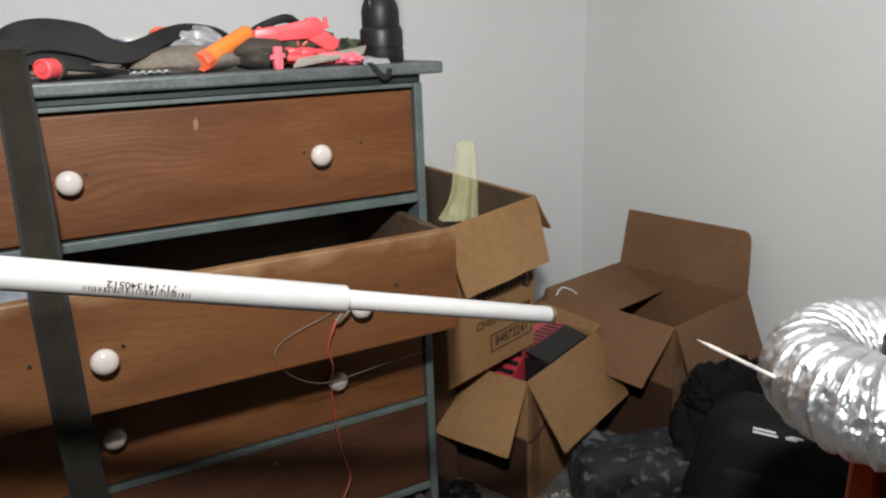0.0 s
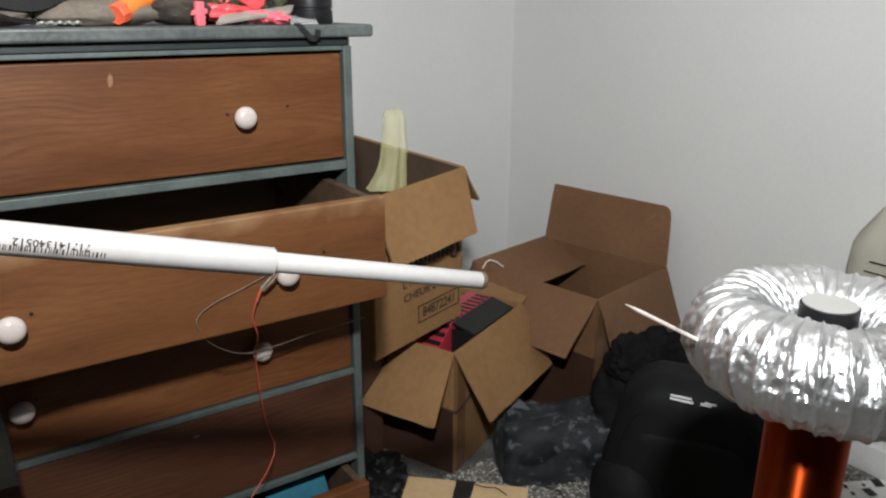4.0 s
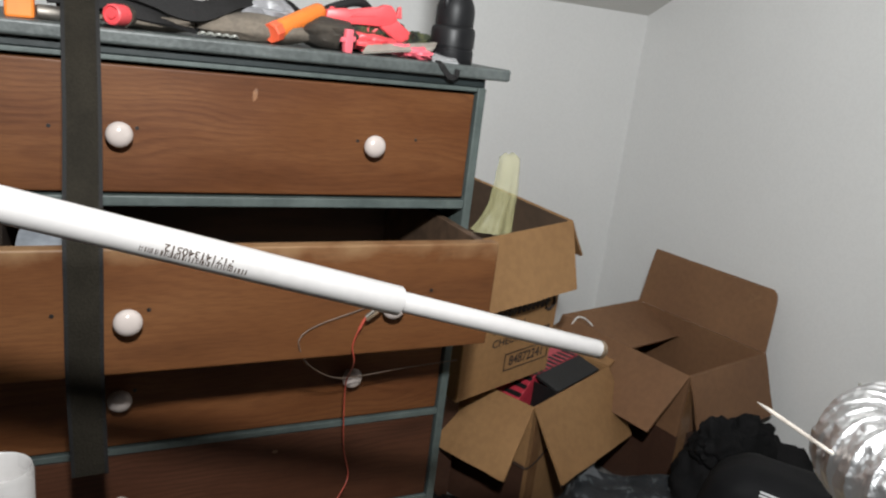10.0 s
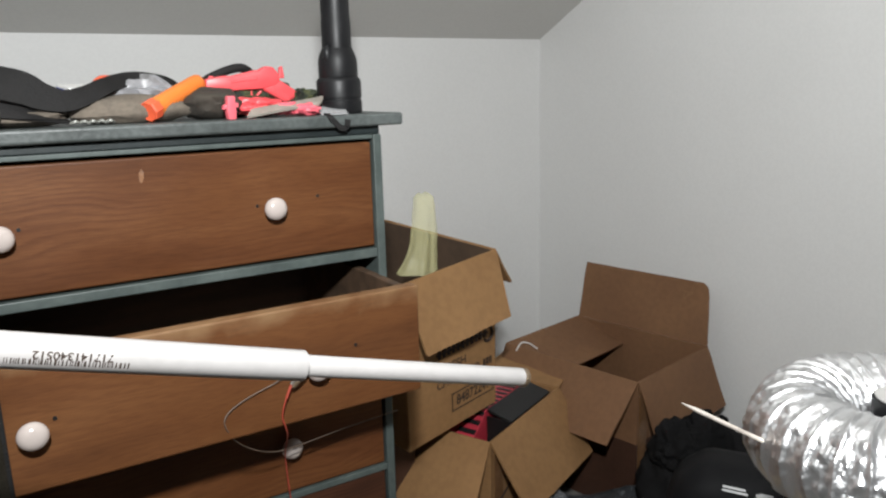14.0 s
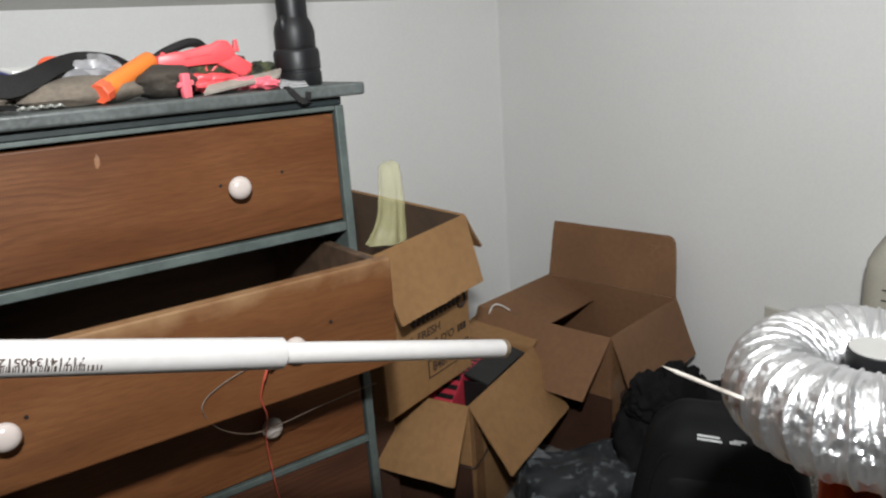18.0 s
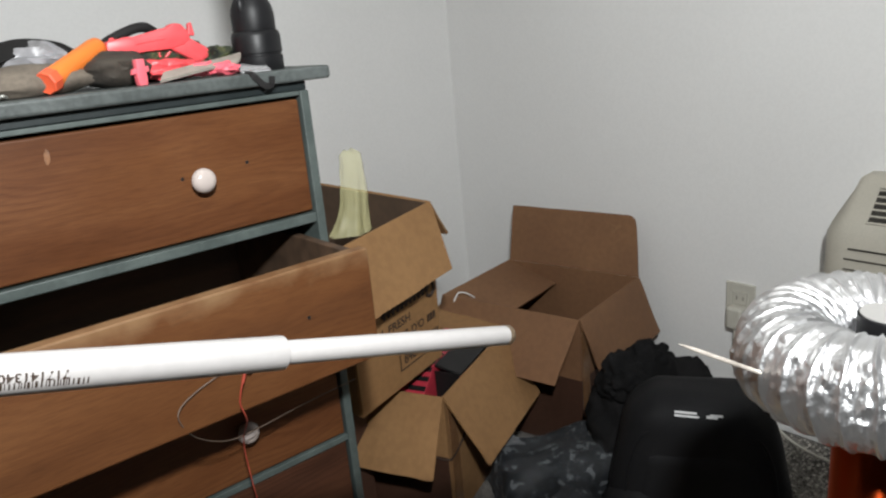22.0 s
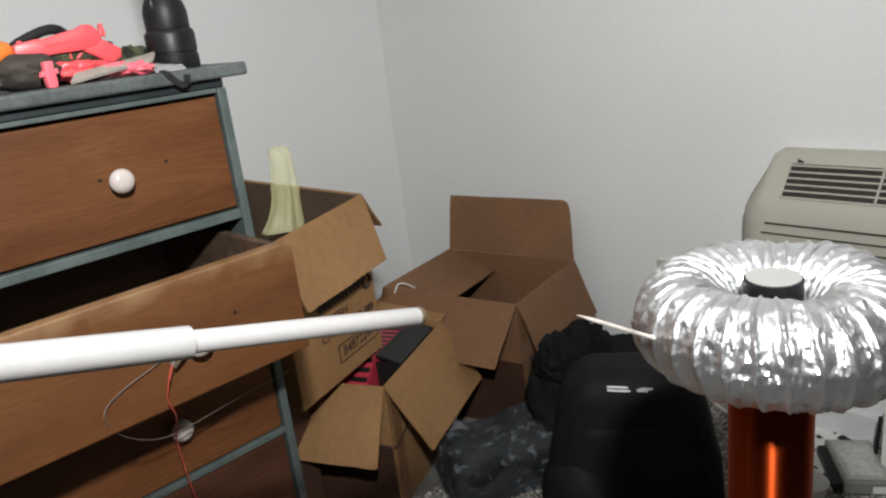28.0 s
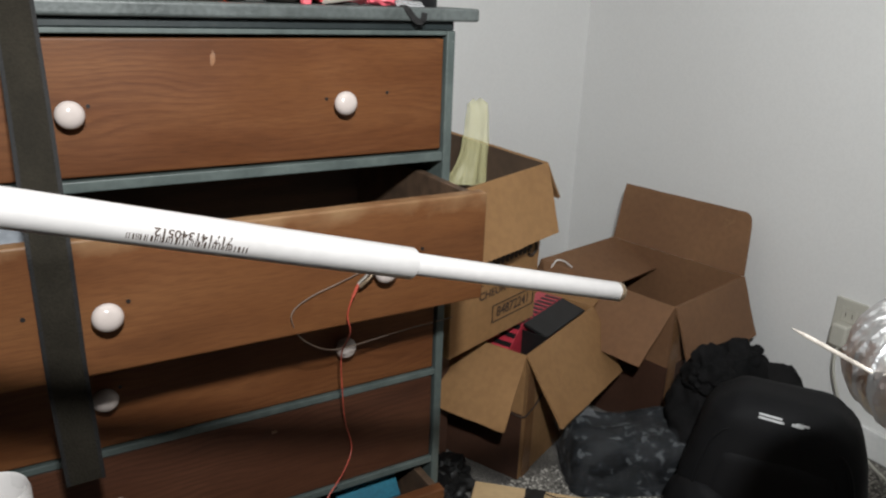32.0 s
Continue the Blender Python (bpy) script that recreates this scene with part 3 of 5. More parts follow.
def drawer(z0, z1, y, kx, kz, parent, deep=True, x0=-0.55, x1=0.0325, seed=1.0, marks=(), wood=None):
    front = part("drawer_front", roughen(box_bm(x0, y, z0, x1, y + 0.018, z1, 0.0022), 0.0004, 30, seed), wood or WOOD, parent, "brown wooden drawer front with dark grain")
    for x in kx:
        add_knob(x, y, kz, front)
    for x, z in marks:
        hole = revolve([(0, 0), (0.0022, 0), (0.0022, 0.0012), (0, 0.0012)], 10)
        part("screw_hole", moved(hole, pose(x, y + 0.0004, z, 90, 0, 0)), BLACKTAPE, front)
    if deep:
        part("drawer_side", box_bm(x0 + 0.012, y + 0.018, z0 + 0.006, x0 + 0.024, y + 0.36, z1 - 0.012, 0.001), RAW, parent)
        part("drawer_side", box_bm(x1 - 0.014, y + 0.018, z0 + 0.006, x1 - 0.002, y + 0.36, z1 - 0.006, 0.001), RAW, parent)
        part("drawer_bottom", box_bm(x0 + 0.024, y + 0.018, z0 + 0.012, x1 - 0.014, y + 0.36, z0 + 0.018), RAW, parent)
        part("drawer_back", box_bm(x0 + 0.024, y + 0.348, z0 + 0.019, x1 - 0.014, y + 0.36, z1 - 0.016), RAW, parent)
    return front


dr = thing("dresser", label="blue-grey painted dresser with brown wooden drawers, second drawer pulled out", category="dresser")
part("side_panel", box_bm(DX0, FRONT + 0.002, 0, DX0 + 0.016, DBACK, 0.881, 0.001), PAINT, dr)
part("side_panel", box_bm(DX1 - 0.012, FRONT + 0.002, 0, DX1, DBACK, 0.881, 0.001), PAINT, dr)
part("back_panel", box_bm(DX0 + 0.016, DBACK - 0.008, 0.03, DX1 - 0.016, DBACK, 0.88), DARKIN, dr)
part("top_board", roughen(box_bm(-0.596, -0.008, 0.8885, 0.0755, DBACK + 0.01, 0.9045, 0.0035, 3), 0.0006, 25), PAINT_TOP, dr, "worn blue-grey top board")
# The shade below the overhanging top is painted into this recessed strip.
part("cove", box_bm(DX0 + 0.006, 0.0045, 0.8775, DX1 - 0.002, DBACK, 0.8884, 0.0015), COVE_SHADE, dr, "dark teal moulding under the top, shade put into its colour")
part("stile", roughen(box_bm(DX1 - 0.0122, 0.0035, 0.0, DX1 + 0.0002, FRONT + 0.012, 0.8772, 0.0018), 0.0005, 30), PAINT, dr)
part("stile", roughen(box_bm(DX0 - 0.0005, 0.0035, 0.0, DX0 + 0.0155, FRONT + 0.012, 0.8772, 0.0018), 0.0005, 30), PAINT, dr)
for z0, z1 in ((0.8715, 0.8772), (0.7095, 0.7215), (0.5480, 0.5600), (0.3865, 0.3955), (0.2335, 0.2440), (0.055, 0.085)):
    part("rail", roughen(box_bm(DX0 + 0.0156, 0.0045, z0, DX1 - 0.0123, FRONT + 0.25, z1, 0.0012), 0.0004, 30, z0), PAINT, dr)
MARKS = ((-0.479, 0.797), (-0.391, 0.799), (-0.129, 0.797), (-0.048, 0.802))
d = drawer(0.7250, 0.8670, 0.008, (-0.41, -0.11), 0.793, dr, seed=1, marks=MARKS)
part("scuff", roughen(moved(revolve([(0, 0.0), (0.0034, 0.0), (0.0040, 0.0004), (0, 0.0006)], 11), pose(-0.2615, 0.0080, 0.8455, 90, 6, 0) @ Matrix.Diagonal((0.75, 2.1, 1.0, 1.0))), 0.0008, 220), mat("scuff", (0.235, 0.110, 0.050), (0.15, 0.065, 0.028), scale=120, rough=0.6), d)
drawer(0.5580, 0.6965, -0.119, (-0.409, -0.117), 0.6225, dr, x0=-0.552, x1=0.026, seed=2, wood=WOOD_WORN, marks=((-0.478, 0.628), (-0.388, 0.630), (-0.135, 0.634), (-0.063, 0.637)))
drawer(0.3975, 0.5465, 0.008, (-0.41, -0.112), 0.4675, dr, seed=3, marks=((-0.392, 0.473),))
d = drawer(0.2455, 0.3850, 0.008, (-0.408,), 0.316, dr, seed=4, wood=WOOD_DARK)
part("scuff", box_bm(-0.214, 0.0072, 0.356, -0.207, 0.0079, 0.360), mat("pale_scuff", (0.22, 0.13, 0.08), scale=60, rough=0.6), d)
drawer(0.0880, 0.2250, -0.052, (-0.41, -0.112), 0.155, dr, x0=-0.552, x1=0.026, seed=5)

# things lying in the open drawers
tagged(part("folded_cloth", lump((-0.40, 0.03, 0.620), (0.11, 0.07, 0.032), 0.3, 1.8, 3, flat=0.577), mat("dark_blue_cloth", (0.03, 0.035, 0.05), scale=20, rough=0.9), smooth=True),
       "dark folded cloth lying in the open second drawer", "cloth")
tagged(part("paper_sheet", panel((-0.52, -0.03, 0.640), (-0.46, -0.01, 0.655), (0.01, 0.09, 0.02), 0.001, 0.1), mat("grey_paper", (0.30, 0.32, 0.35), scale=20, rough=0.6)),
       "crumpled grey paper on the cloth in the drawer", "paper")
tagged(part("cyan_cloth", panel((-0.115, 0.012, 0.180), (-0.015, 0.012, 0.186), (0.01, 0.05, 0.008), 0.004, 0.3, corner=0.01), CYAN),
       "bright cyan folded cloth in the bottom drawer", "cloth")
tagged(part("drawer_clutter", lump((-0.26, 0.10, 0.150), (0.24, 0.11, 0.048), 0.3, 3, 5, flat=0.107), DARKIN, smooth=True),
       "dark folded clothes filling the bottom drawer", "clothes")

# ---- strap hanging over the dresser ----
STRAPWAY = [(-0.40, 0.13, 0.913), (-0.44, 0.09, 0.937), (-0.447, 0.04, 0.943), (-0.447, 0.0, 0.926), (-0.447, -0.022, 0.895), (-0.447, -0.06, 0.81),
            (-0.449, -0.118, 0.705), (-0.449, -0.1225, 0.66), (-0.449, -0.1225, 0.57), (-0.447, -0.119, 0.50), (-0.445, -0.115, 0.44)]
ws = thing("webbing_strap", label="wide olive-brown webbing strap hanging down over the drawers", category="strap")
part("band", ribbon(STRAPWAY, (1, 0, 0), 0.036, 0.0022, 10, 0.0015), STRAP, ws, smooth=True)
for dx in (-0.0163, 0.0163):
    part("woven_edge", ribbon([(x + dx, y - 0.0004, z + 0.0003) for x, y, z in STRAPWAY], (1, 0, 0), 0.0038, 0.0026, 10, 0.0), BLACKSTRAP, ws, "darker woven edge", smooth=True)
bl = thing("black_belt", label="wide black belt looped loosely across the dresser top", category="belt")
part("band", ribbon([(-0.47, 0.045, 0.925), (-0.44, 0.035, 0.948), (-0.405, 0.035, 0.955), (-0.370, 0.032, 0.948), (-0.350, 0.030, 0.938), (-0.328, 0.032, 0.932), (-0.305, 0.042, 0.937),
                                  (-0.280, 0.060, 0.947), (-0.247, 0.090, 0.956), (-0.222, 0.100, 0.956), (-0.196, 0.118, 0.950), (-0.174, 0.132, 0.935)],
                                 [(0, 0.5, 1), (0, 0.6, 1), (0, 0.8, 1), (0, 0.4, 1), (0, 0.3, 1), (0, 0.4, 1), (0, 0.6, 1), (0, 0.8, 0.9), (0, 0.8, 0.8), (0, 0.8, 0.7), (0, 0.8, 0.8), (0, 0.6, 1)],
                                 0.019, 0.0045, 8, 0.002, (0.040, 0.042, 0.044, 0.038, 0.031, 0.025, 0.022, 0.020, 0.019, 0.018, 0.017, 0.016)), BLACKSTRAP, bl, smooth=True)
part("folded_end", ribbon([(-0.478, 0.032, 0.936), (-0.44, 0.027, 0.938), (-0.41, 0.027, 0.934), (-0.38, 0.030, 0.927), (-0.350, 0.036, 0.919), (-0.325, 0.044, 0.911)], [(0, 0.3, 1), (0, 0.3, 1), (0, 0.3, 1), (0, 0.5, 0.8), (0, 0.9, 0.4), (0, 1, 0.1)], 0.028, 0.003, 8, 0.003), BLACKSTRAP, bl, smooth=True)

# ---- things on the dresser top ----
TZ = 0.9046
fl = thing("flashlight", (0.010, 0.050, TZ), 20, "long black metal flashlight standing on its head", "flashlight")
part("head", revolve([(0, 0), (0.029, 0), (0.0300, 0.002), (0.0300, 0.017), (0.0288, 0.018), (0.0288, 0.0205), (0.0300, 0.0215), (0.0300, 0.042), (0.0285, 0.046), (0.026, 0.048), (0, 0.048)], 48), BLACKMETAL, fl, smooth=True)
part("collar", revolve([(0, 0.047), (0.0258, 0.047), (0.0262, 0.049), (0.0262, 0.068), (0.0245, 0.076), (0.0215, 0.083), (0.0198, 0.086), (0, 0.086)], 48), BLACKMETAL, fl, smooth=True)
part("barrel", revolve([(0, 0.085), (0.0196, 0.085), (0.0196, 0.12), (0.0190, 0.122), (0.0190, 0.21), (0.0196, 0.212), (0.0196, 0.255), (0.0205, 0.257), (0.0205, 0.278), (0.018, 0.284), (0, 0.284)], 48), BLACKMETAL, fl, smooth=True)
sw = part("switch", lump((0, 0, 0), (0.0085, 0.006, 0.013), 0.03, 1, 0, 3), BLACKMETAL, fl, "rubber push switch", smooth=True)
sw.matrix_basis = pose(-0.0195, -0.004, 0.077)

tagged(part("wrist_lanyard", ribbon([(-0.020, 0.022, 0.9060), (-0.030, 0.004, 0.9060), (-0.031, -0.0085, 0.9035), (-0.026, -0.0098, 0.897), (-0.017, -0.0100, 0.889), (-0.009, -0.0100, 0.890), (-0.007, -0.0098, 0.899)],
                                    [(1, 0.3, 0), (1, 0, 0), (1, 0, 0.3), (0.6, 0, 0.8), (0.2, 0, 1), (0.8, 0, 0.5), (1, 0, 0.1)], 0.0075, 0.0014, 8), BLACKSTRAP, smooth=True),
       "short black wrist lanyard draped over the board edge", "lanyard")
tagged(part("clear_packet", panel((-0.035, 0.010, TZ + 0.001), (0.0, 0.003, TZ + 0.001), (0.01, 0.04, 0.006), 0.0012, 0.12), CLEARFILM), "crumpled clear plastic packet beside the flashlight", "packet")


def along(a, b):
    """The pose that lays z from a to b."""
    a, b = Vector(a), Vector(b)
    return Matrix.Translation(a) @ (b - a).to_track_quat("Z", "Y").to_matrix().to_4x4(), (b - a).length


m, L = along((-0.244, 0.022, 0.9170), (-0.166, 0.086, 0.9500))
tg = thing("foam_dart_launcher", label="orange and coral toy launcher lying on clothes", category="toy")
part("barrel", moved(revolve([(0, 0.010), (0.0106, 0.010), (0.0114, 0.013), (0.0118, L - 0.010), (0.0112, L - 0.003), (0.0080, L + 0.001), (0, L + 0.002)], 32), m), ORANGE, tg, "orange plastic barrel", smooth=True)
part("muzzle", moved(revolve([(0, 0.0012), (0.0090, 0.0006), (0.0112, 0.0), (0.0124, 0.0015), (0.0127, 0.012), (0.0118, 0.0145), (0, 0.0145)], 8), m), CORAL, tg, "coral end cap")

pi = thing("toy_water_pistol", (-0.110, 0.080, 0.9500), -4, "bright red-pink plastic toy pistol lying on top", "toy")
body = [(-0.052, -0.013), (-0.050, 0.004), (-0.026, 0.008), (-0.020, 0.007), (0.013, 0.014), (0.018, 0.014), (0.027, 0.019), (0.037, 0.018), (0.044, 0.010), (0.046, 0.0), (0.038, -0.006), (0.022, -0.010), (-0.010, -0.011), (-0.028, -0.013)]
part("body", roughen(extrude_shape(body, 0.017, 0.0025), 0.0004, 60), RED, pi, smooth=True)
part("grip", extrude_shape([(0.020, 0.002), (0.046, 0.001), (0.067, -0.013), (0.065, -0.023), (0.052, -0.029), (0.046, -0.026), (0.022, -0.011)], 0.014, 0.0030), RED, pi, smooth=True)
part("hammer", extrude_shape([(0.045, 0.004), (0.047, 0.018), (0.051, 0.019), (0.053, 0.003)], 0.008, 0.0012), RED, pi)
part("slide_rail", extrude_shape([(-0.020, -0.002), (-0.018, 0.002), (0.014, 0.007), (0.016, 0.002)], 0.0196, 0.0008), RED, pi)
part("sight", extrude_shape([(-0.046, 0.003), (-0.044, 0.008), (-0.040, 0.008), (-0.038, 0.005)], 0.004, 0.0006), RED, pi)
for k in range(4):
    part("grip_rib", extrude_shape([(0.036 + 0.005 * k, -0.010 - 0.003 * k), (0.037 + 0.005 * k, -0.008 - 0.003 * k), (0.030 + 0.005 * k + 0.012, -0.020 - 0.002 * k), (0.029 + 0.005 * k + 0.012, -0.021 - 0.002 * k)], 0.0152, 0.0), RED, pi)
part("trigger_guard", tube([(-0.004, 0, -0.010), (0.000, 0, -0.019), (0.010, 0, -0.022), (0.022, 0, -0.012)], 0.0017, 8, 6), RED, pi)
part("trigger", tube([(0.010, 0, -0.009), (0.008, 0, -0.014), (0.009, 0, -0.018)], 0.0015, 6, 4), RED, pi)
tagged(part("red_bag", lump((-0.105, 0.050, 0.918), (0.034, 0.024, 0.012), 0.3, 2.4, 4, flat=TZ), RED, smooth=True), "crumpled red plastic under the toy pistol", "packet")
pk = thing("pink_toy_piece", (-0.151, 0.012, TZ), 12, "small pink cross-shaped toy part standing upright", "toy part")
part("post", extrude_shape([(-0.005, 0), (0.005, 0), (0.006, 0.010), (0.005, 0.016), (0.0055, 0.028), (-0.0045, 0.028), (-0.005, 0.016), (-0.006, 0.010)], 0.009, 0.0015), PINK, pk, smooth=True)
part("arm", extrude_shape([(-0.011, 0.012), (0.010, 0.014), (0.010, 0.020), (-0.009, 0.018)], 0.006, 0.0012), PINK, pk, smooth=True)
tagged(part("pink_scrap", joined([lump((-0.050, 0.022, 0.913), (0.018, 0.012, 0.008), 0.4, 3, 9, 3, flat=TZ), lump((-0.070, 0.03, 0.915), (0.02, 0.012, 0.009), 0.4, 3, 2, 3, flat=TZ)]), PINK, smooth=True),
       "crumpled pink plastic scrap at the board edge", "scrap")
tagged(part("rolled_cloth", lump((-0.160, 0.065, 0.923), (0.044, 0.045, 0.021), 0.18, 1.8, 11, flat=TZ), DARKROLL, smooth=True), "dark brown rolled cloth under the toys", "cloth")
tagged(part("grey_blade", panel((-0.134, 0.004, 0.9068), (-0.122, 0.022, 0.9150), (0.104, 0.016, 0.014), 0.003, 0.0, (0.0, 0.0), 0.005), mat("taupe_plate", (0.36, 0.32, 0.28), (0.24, 0.21, 0.18), scale=16, rough=0.4)),
       "flat grey-brown plastic plate propped on the clutter", "plate")
tagged(part("camouflage_cloth", joined([lump((-0.030, 0.080, 0.922), (0.030, 0.026, 0.018), 0.4, 2.6, 6, flat=TZ), lump((-0.095, 0.105, 0.93), (0.06, 0.035, 0.028), 0.35, 2.6, 8, flat=TZ)]), GREENCAMO, smooth=True),
       "crumpled green camouflage cloth behind the toys", "cloth")
tagged(part("black_hose", tube([(-0.18, 0.15, 0.915), (-0.158, 0.13, 0.944), (-0.134, 0.12, 0.960), (-0.098, 0.12, 0.968), (-0.070, 0.14, 0.945), (-0.055, 0.15, 0.915)], 0.006, 10, 8), BLACKSTRAP, smooth=True),
       "black rubber hose arching behind the toys", "hose")
tagged(part("plastic_wrap", lump((-0.236, 0.092, 0.932), (0.052, 0.032, 0.026), 0.34, 2.6, 13, flat=TZ), GREYBAG, smooth=True), "crumpled grey plastic wrapping on the dresser", "wrapping")
tagged(part("taupe_bag", lump((-0.258, 0.056, 0.919), (0.072, 0.034, 0.019), 0.14, 1.6, 15, flat=TZ), TAUPE, smooth=True), "flattened taupe cloth bag on the dresser top", "cloth bag")
tagged(part("taupe_sleeve", lump((-0.375, 0.055, 0.916), (0.06, 0.030, 0.012), 0.2, 2.0, 17, flat=TZ), TAUPE, smooth=True), "flat taupe cloth sleeve behind the pink cap", "cloth")
wr = thing("striped_carton", (-0.285, 0.155, TZ), 14, "small white carton with a blue band", "carton")
part("carton", moved(box_bm(-0.035, -0.02, 0, 0.035, 0.02, 0.044, 0.002), pose(0, 0, 0.002, 8, 0, 0)), WHITEP, wr)
part("band", moved(box_bm(-0.0355, -0.0206, 0.033, 0.0355, 0.0206, 0.040), pose(0, 0, 0.002, 8, 0, 0)), BLUE, wr)
tagged(part("coral_ball", lump((-0.262, 0.175, 0.951), (0.018, 0.018, 0.012), 0.05, 1, 3, 3), CORAL, smooth=True), "coral plastic cap lying on the carton", "cap")
tagged(part("chain", joined([tube([(-0.325 + 0.009 * k, 0.028 + 0.003 * (k % 2), TZ + 0.003), (-0.320 + 0.009 * k, 0.024 + 0.003 * (k % 2), TZ + 0.005), (-0.316 + 0.009 * k, 0.029, TZ + 0.003)], 0.0018, 6, 4) for k in range(5)]), PCBGREY),
       "short tarnished metal chain on the dresser top", "chain")
cp = thing("pink_capped_tube", label="brown tube with a bright pink end cap", category="toy")
m, L = along((-0.4165, 0.010, 0.9185), (-0.362, 0.085, 0.919))
part("cap", moved(revolve([(0, -0.001), (0.0045, -0.001), (0.0050, 0.0015), (0.0085, 0.0015), (0.0090, -0.001), (0.0108, 0.0), (0.0114, 0.004), (0.0112, 0.02), (0, 0.02)], 24), m), RED, cp, "pink end cap", smooth=True)
part("tube", moved(revolve([(0, 0.02), (0.0128, 0.02), (0.0125, L), (0, L)], 24), m), DARKROLL, cp, smooth=True)
ob_ = thing("orange_can", (-0.503, 0.035, TZ), 0, "orange plastic block at the end of the dresser", "block")
part("block", roughen(box_bm(-0.014, -0.012, 0, 0.014, 0.012, 0.034, 0.003), 0.0006, 40), ORANGE, ob_)
tagged(part("metal_cylinder", moved(revolve([(0, 0), (0.007, 0), (0.0078, 0.002), (0.0078, 0.03), (0.006, 0.033), (0, 0.033)], 24), pose(-0.488, 0.030, TZ + 0.008, 0, 90, 12)), STEEL, smooth=True),
       "small polished metal cylinder lying beside the strap", "cylinder")


# ---- cardboard boxes ----
def carton(name, at, rz, lu, lv, h, flaps, label, lean=0.0, board=None, band=0.0, bare=False):
    """An open corrugated box. Its corner (0, 0) is at its place; u runs along x and v along y. flaps: for each side the
    tilt in degrees from upright (0 up, 90 flat out, 150 hanging, below 0 inwards), the length, and the insets of its
    free edge. band: the height of a dark brown lower part, bare: none on the v- side."""
    e = thing(name, at, rz, label, "cardboard box")
    e.matrix_basis = pose(*at, 0, lean, rz)
    t = 0.004
    C = board or CARD
    part("side", box_bm(0, 0, 0, lu, t, h, 0.0012), C, e)
    part("side", box_bm(0, lv - t, 0, lu, lv, h, 0.0012), C, e)
    part("side", box_bm(0, t, 0, t, lv - t, h, 0.0012), C, e)
    part("side", box_bm(lu - t, t, 0, lu, lv - t, h, 0.0012), C, e)
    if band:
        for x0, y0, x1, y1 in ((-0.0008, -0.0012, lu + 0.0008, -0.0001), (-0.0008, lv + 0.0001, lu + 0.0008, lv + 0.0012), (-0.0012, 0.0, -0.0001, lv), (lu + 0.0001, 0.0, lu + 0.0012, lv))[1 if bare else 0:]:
            part("dark_band", roughen(box_bm(x0, y0, 0.001, x1, y1, band), 0.0004, 20), CARD_DEEP, e, "dark brown lower part")
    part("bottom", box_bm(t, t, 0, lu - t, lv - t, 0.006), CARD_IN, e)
    hinge = {"v-": ((0, 0), (lu, 0), (0, -1)), "v+": ((0, lv), (lu, lv), (0, 1)), "u-": ((0, 0), (0, lv), (-1, 0)), "u+": ((lu, 0), (lu, lv), (1, 0))}
    for k, (side, (tilt, length, inset, curl, *round_)) in enumerate(flaps.items()):
        a, b, o = hinge[side]
        c, s = math.cos(radians(tilt)), math.sin(radians(tilt))
        f = panel((*a, h), (*b, h), (o[0] * s * length, o[1] * s * length, c * length), 0.004, curl, inset, round_[0] if round_ else 0.004, seed=k * 3.1 + lu * 50)
        part("flap", f, C, e)
    return e


ang = math.degrees(math.atan2(0.062, 0.300))
bB = carton("cardboard_box", (0.700, 0.138, 0), ang, 0.302, 0.370, 0.315,
            {"u+": (16, 0.148, (0.020, -0.006), 0.0, (0.022, 0.002)), "v+": (-109, 0.150, (0.004, 0.0), 0.0), "u-": (140, 0.150, (0.006, 0.03), 0.06), "v-": (157, 0.145, (0.012, -0.006), 0.06)},
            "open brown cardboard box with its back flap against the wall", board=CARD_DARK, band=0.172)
tear = bmesh.new()
c_, s_ = math.cos(radians(16)), math.sin(radians(16))
tear.faces.new([tear.verts.new((0.302 + s_ * w - 0.0032, y, 0.315 + c_ * w)) for y, w in ((0.052, 0.122), (0.092, 0.124), (0.076, 0.098))])
part("torn_patch", tear, mat("torn_paper", (0.225, 0.118, 0.056), (0.18, 0.09, 0.042), scale=90, rough=0.85), bB, "pale torn patch of the top paper")
part("tape", box_bm(0.004, -0.0024, 0.05, 0.034, -0.0013, 0.30), TAPE, bB, "glossy tape strip down the corner")
ang = math.degrees(math.atan2(0.124, 0.275))
bC = carton("cardboard_box", (0.329, 0.157, 0), ang, 0.302, 0.20, 0.278,
            {"u+": (84, 0.122, (0.012, 0.0), 0.0), "v-": (143, 0.153, (0.0, 0.006), 0.06), "u-": (144, 0.150, (-0.014, 0.004), 0.05), "v+": (-70, 0.03, (0.01, 0.01), 0.0)},
            "open brown cardboard box holding a black carton", band=0.150, bare=True)
part("tape", box_bm(0.012, -0.0024, 0.0, 0.045, -0.0013, 0.27), TAPE, bC, "glossy tape strip down the corner")
part("tape_edge", tube([(-0.002, 0.045, 0.150), (-0.002, 0.0, 0.146), (0.03, -0.0025, 0.146), (0.07, -0.0025, 0.160), (0.11, -0.002, 0.188)], 0.0018, 6, 5), INK, bC)

# black carton with red comb print inside the box
inner = thing("black_carton", (0.329, 0.157, 0.0), ang, "glossy black carton with red comb-like printing in the box", "carton")


def carton_slice(v0, v1, low):
    outline = [(0.012, low), (0.012, 0.226), (0.030, 0.240), (0.098, 0.292), (0.276, 0.292), (0.276, low)]
    return moved(extrude_shape(outline, v1 - v0, 0.002), pose(0, (v0 + v1) / 2, 0))


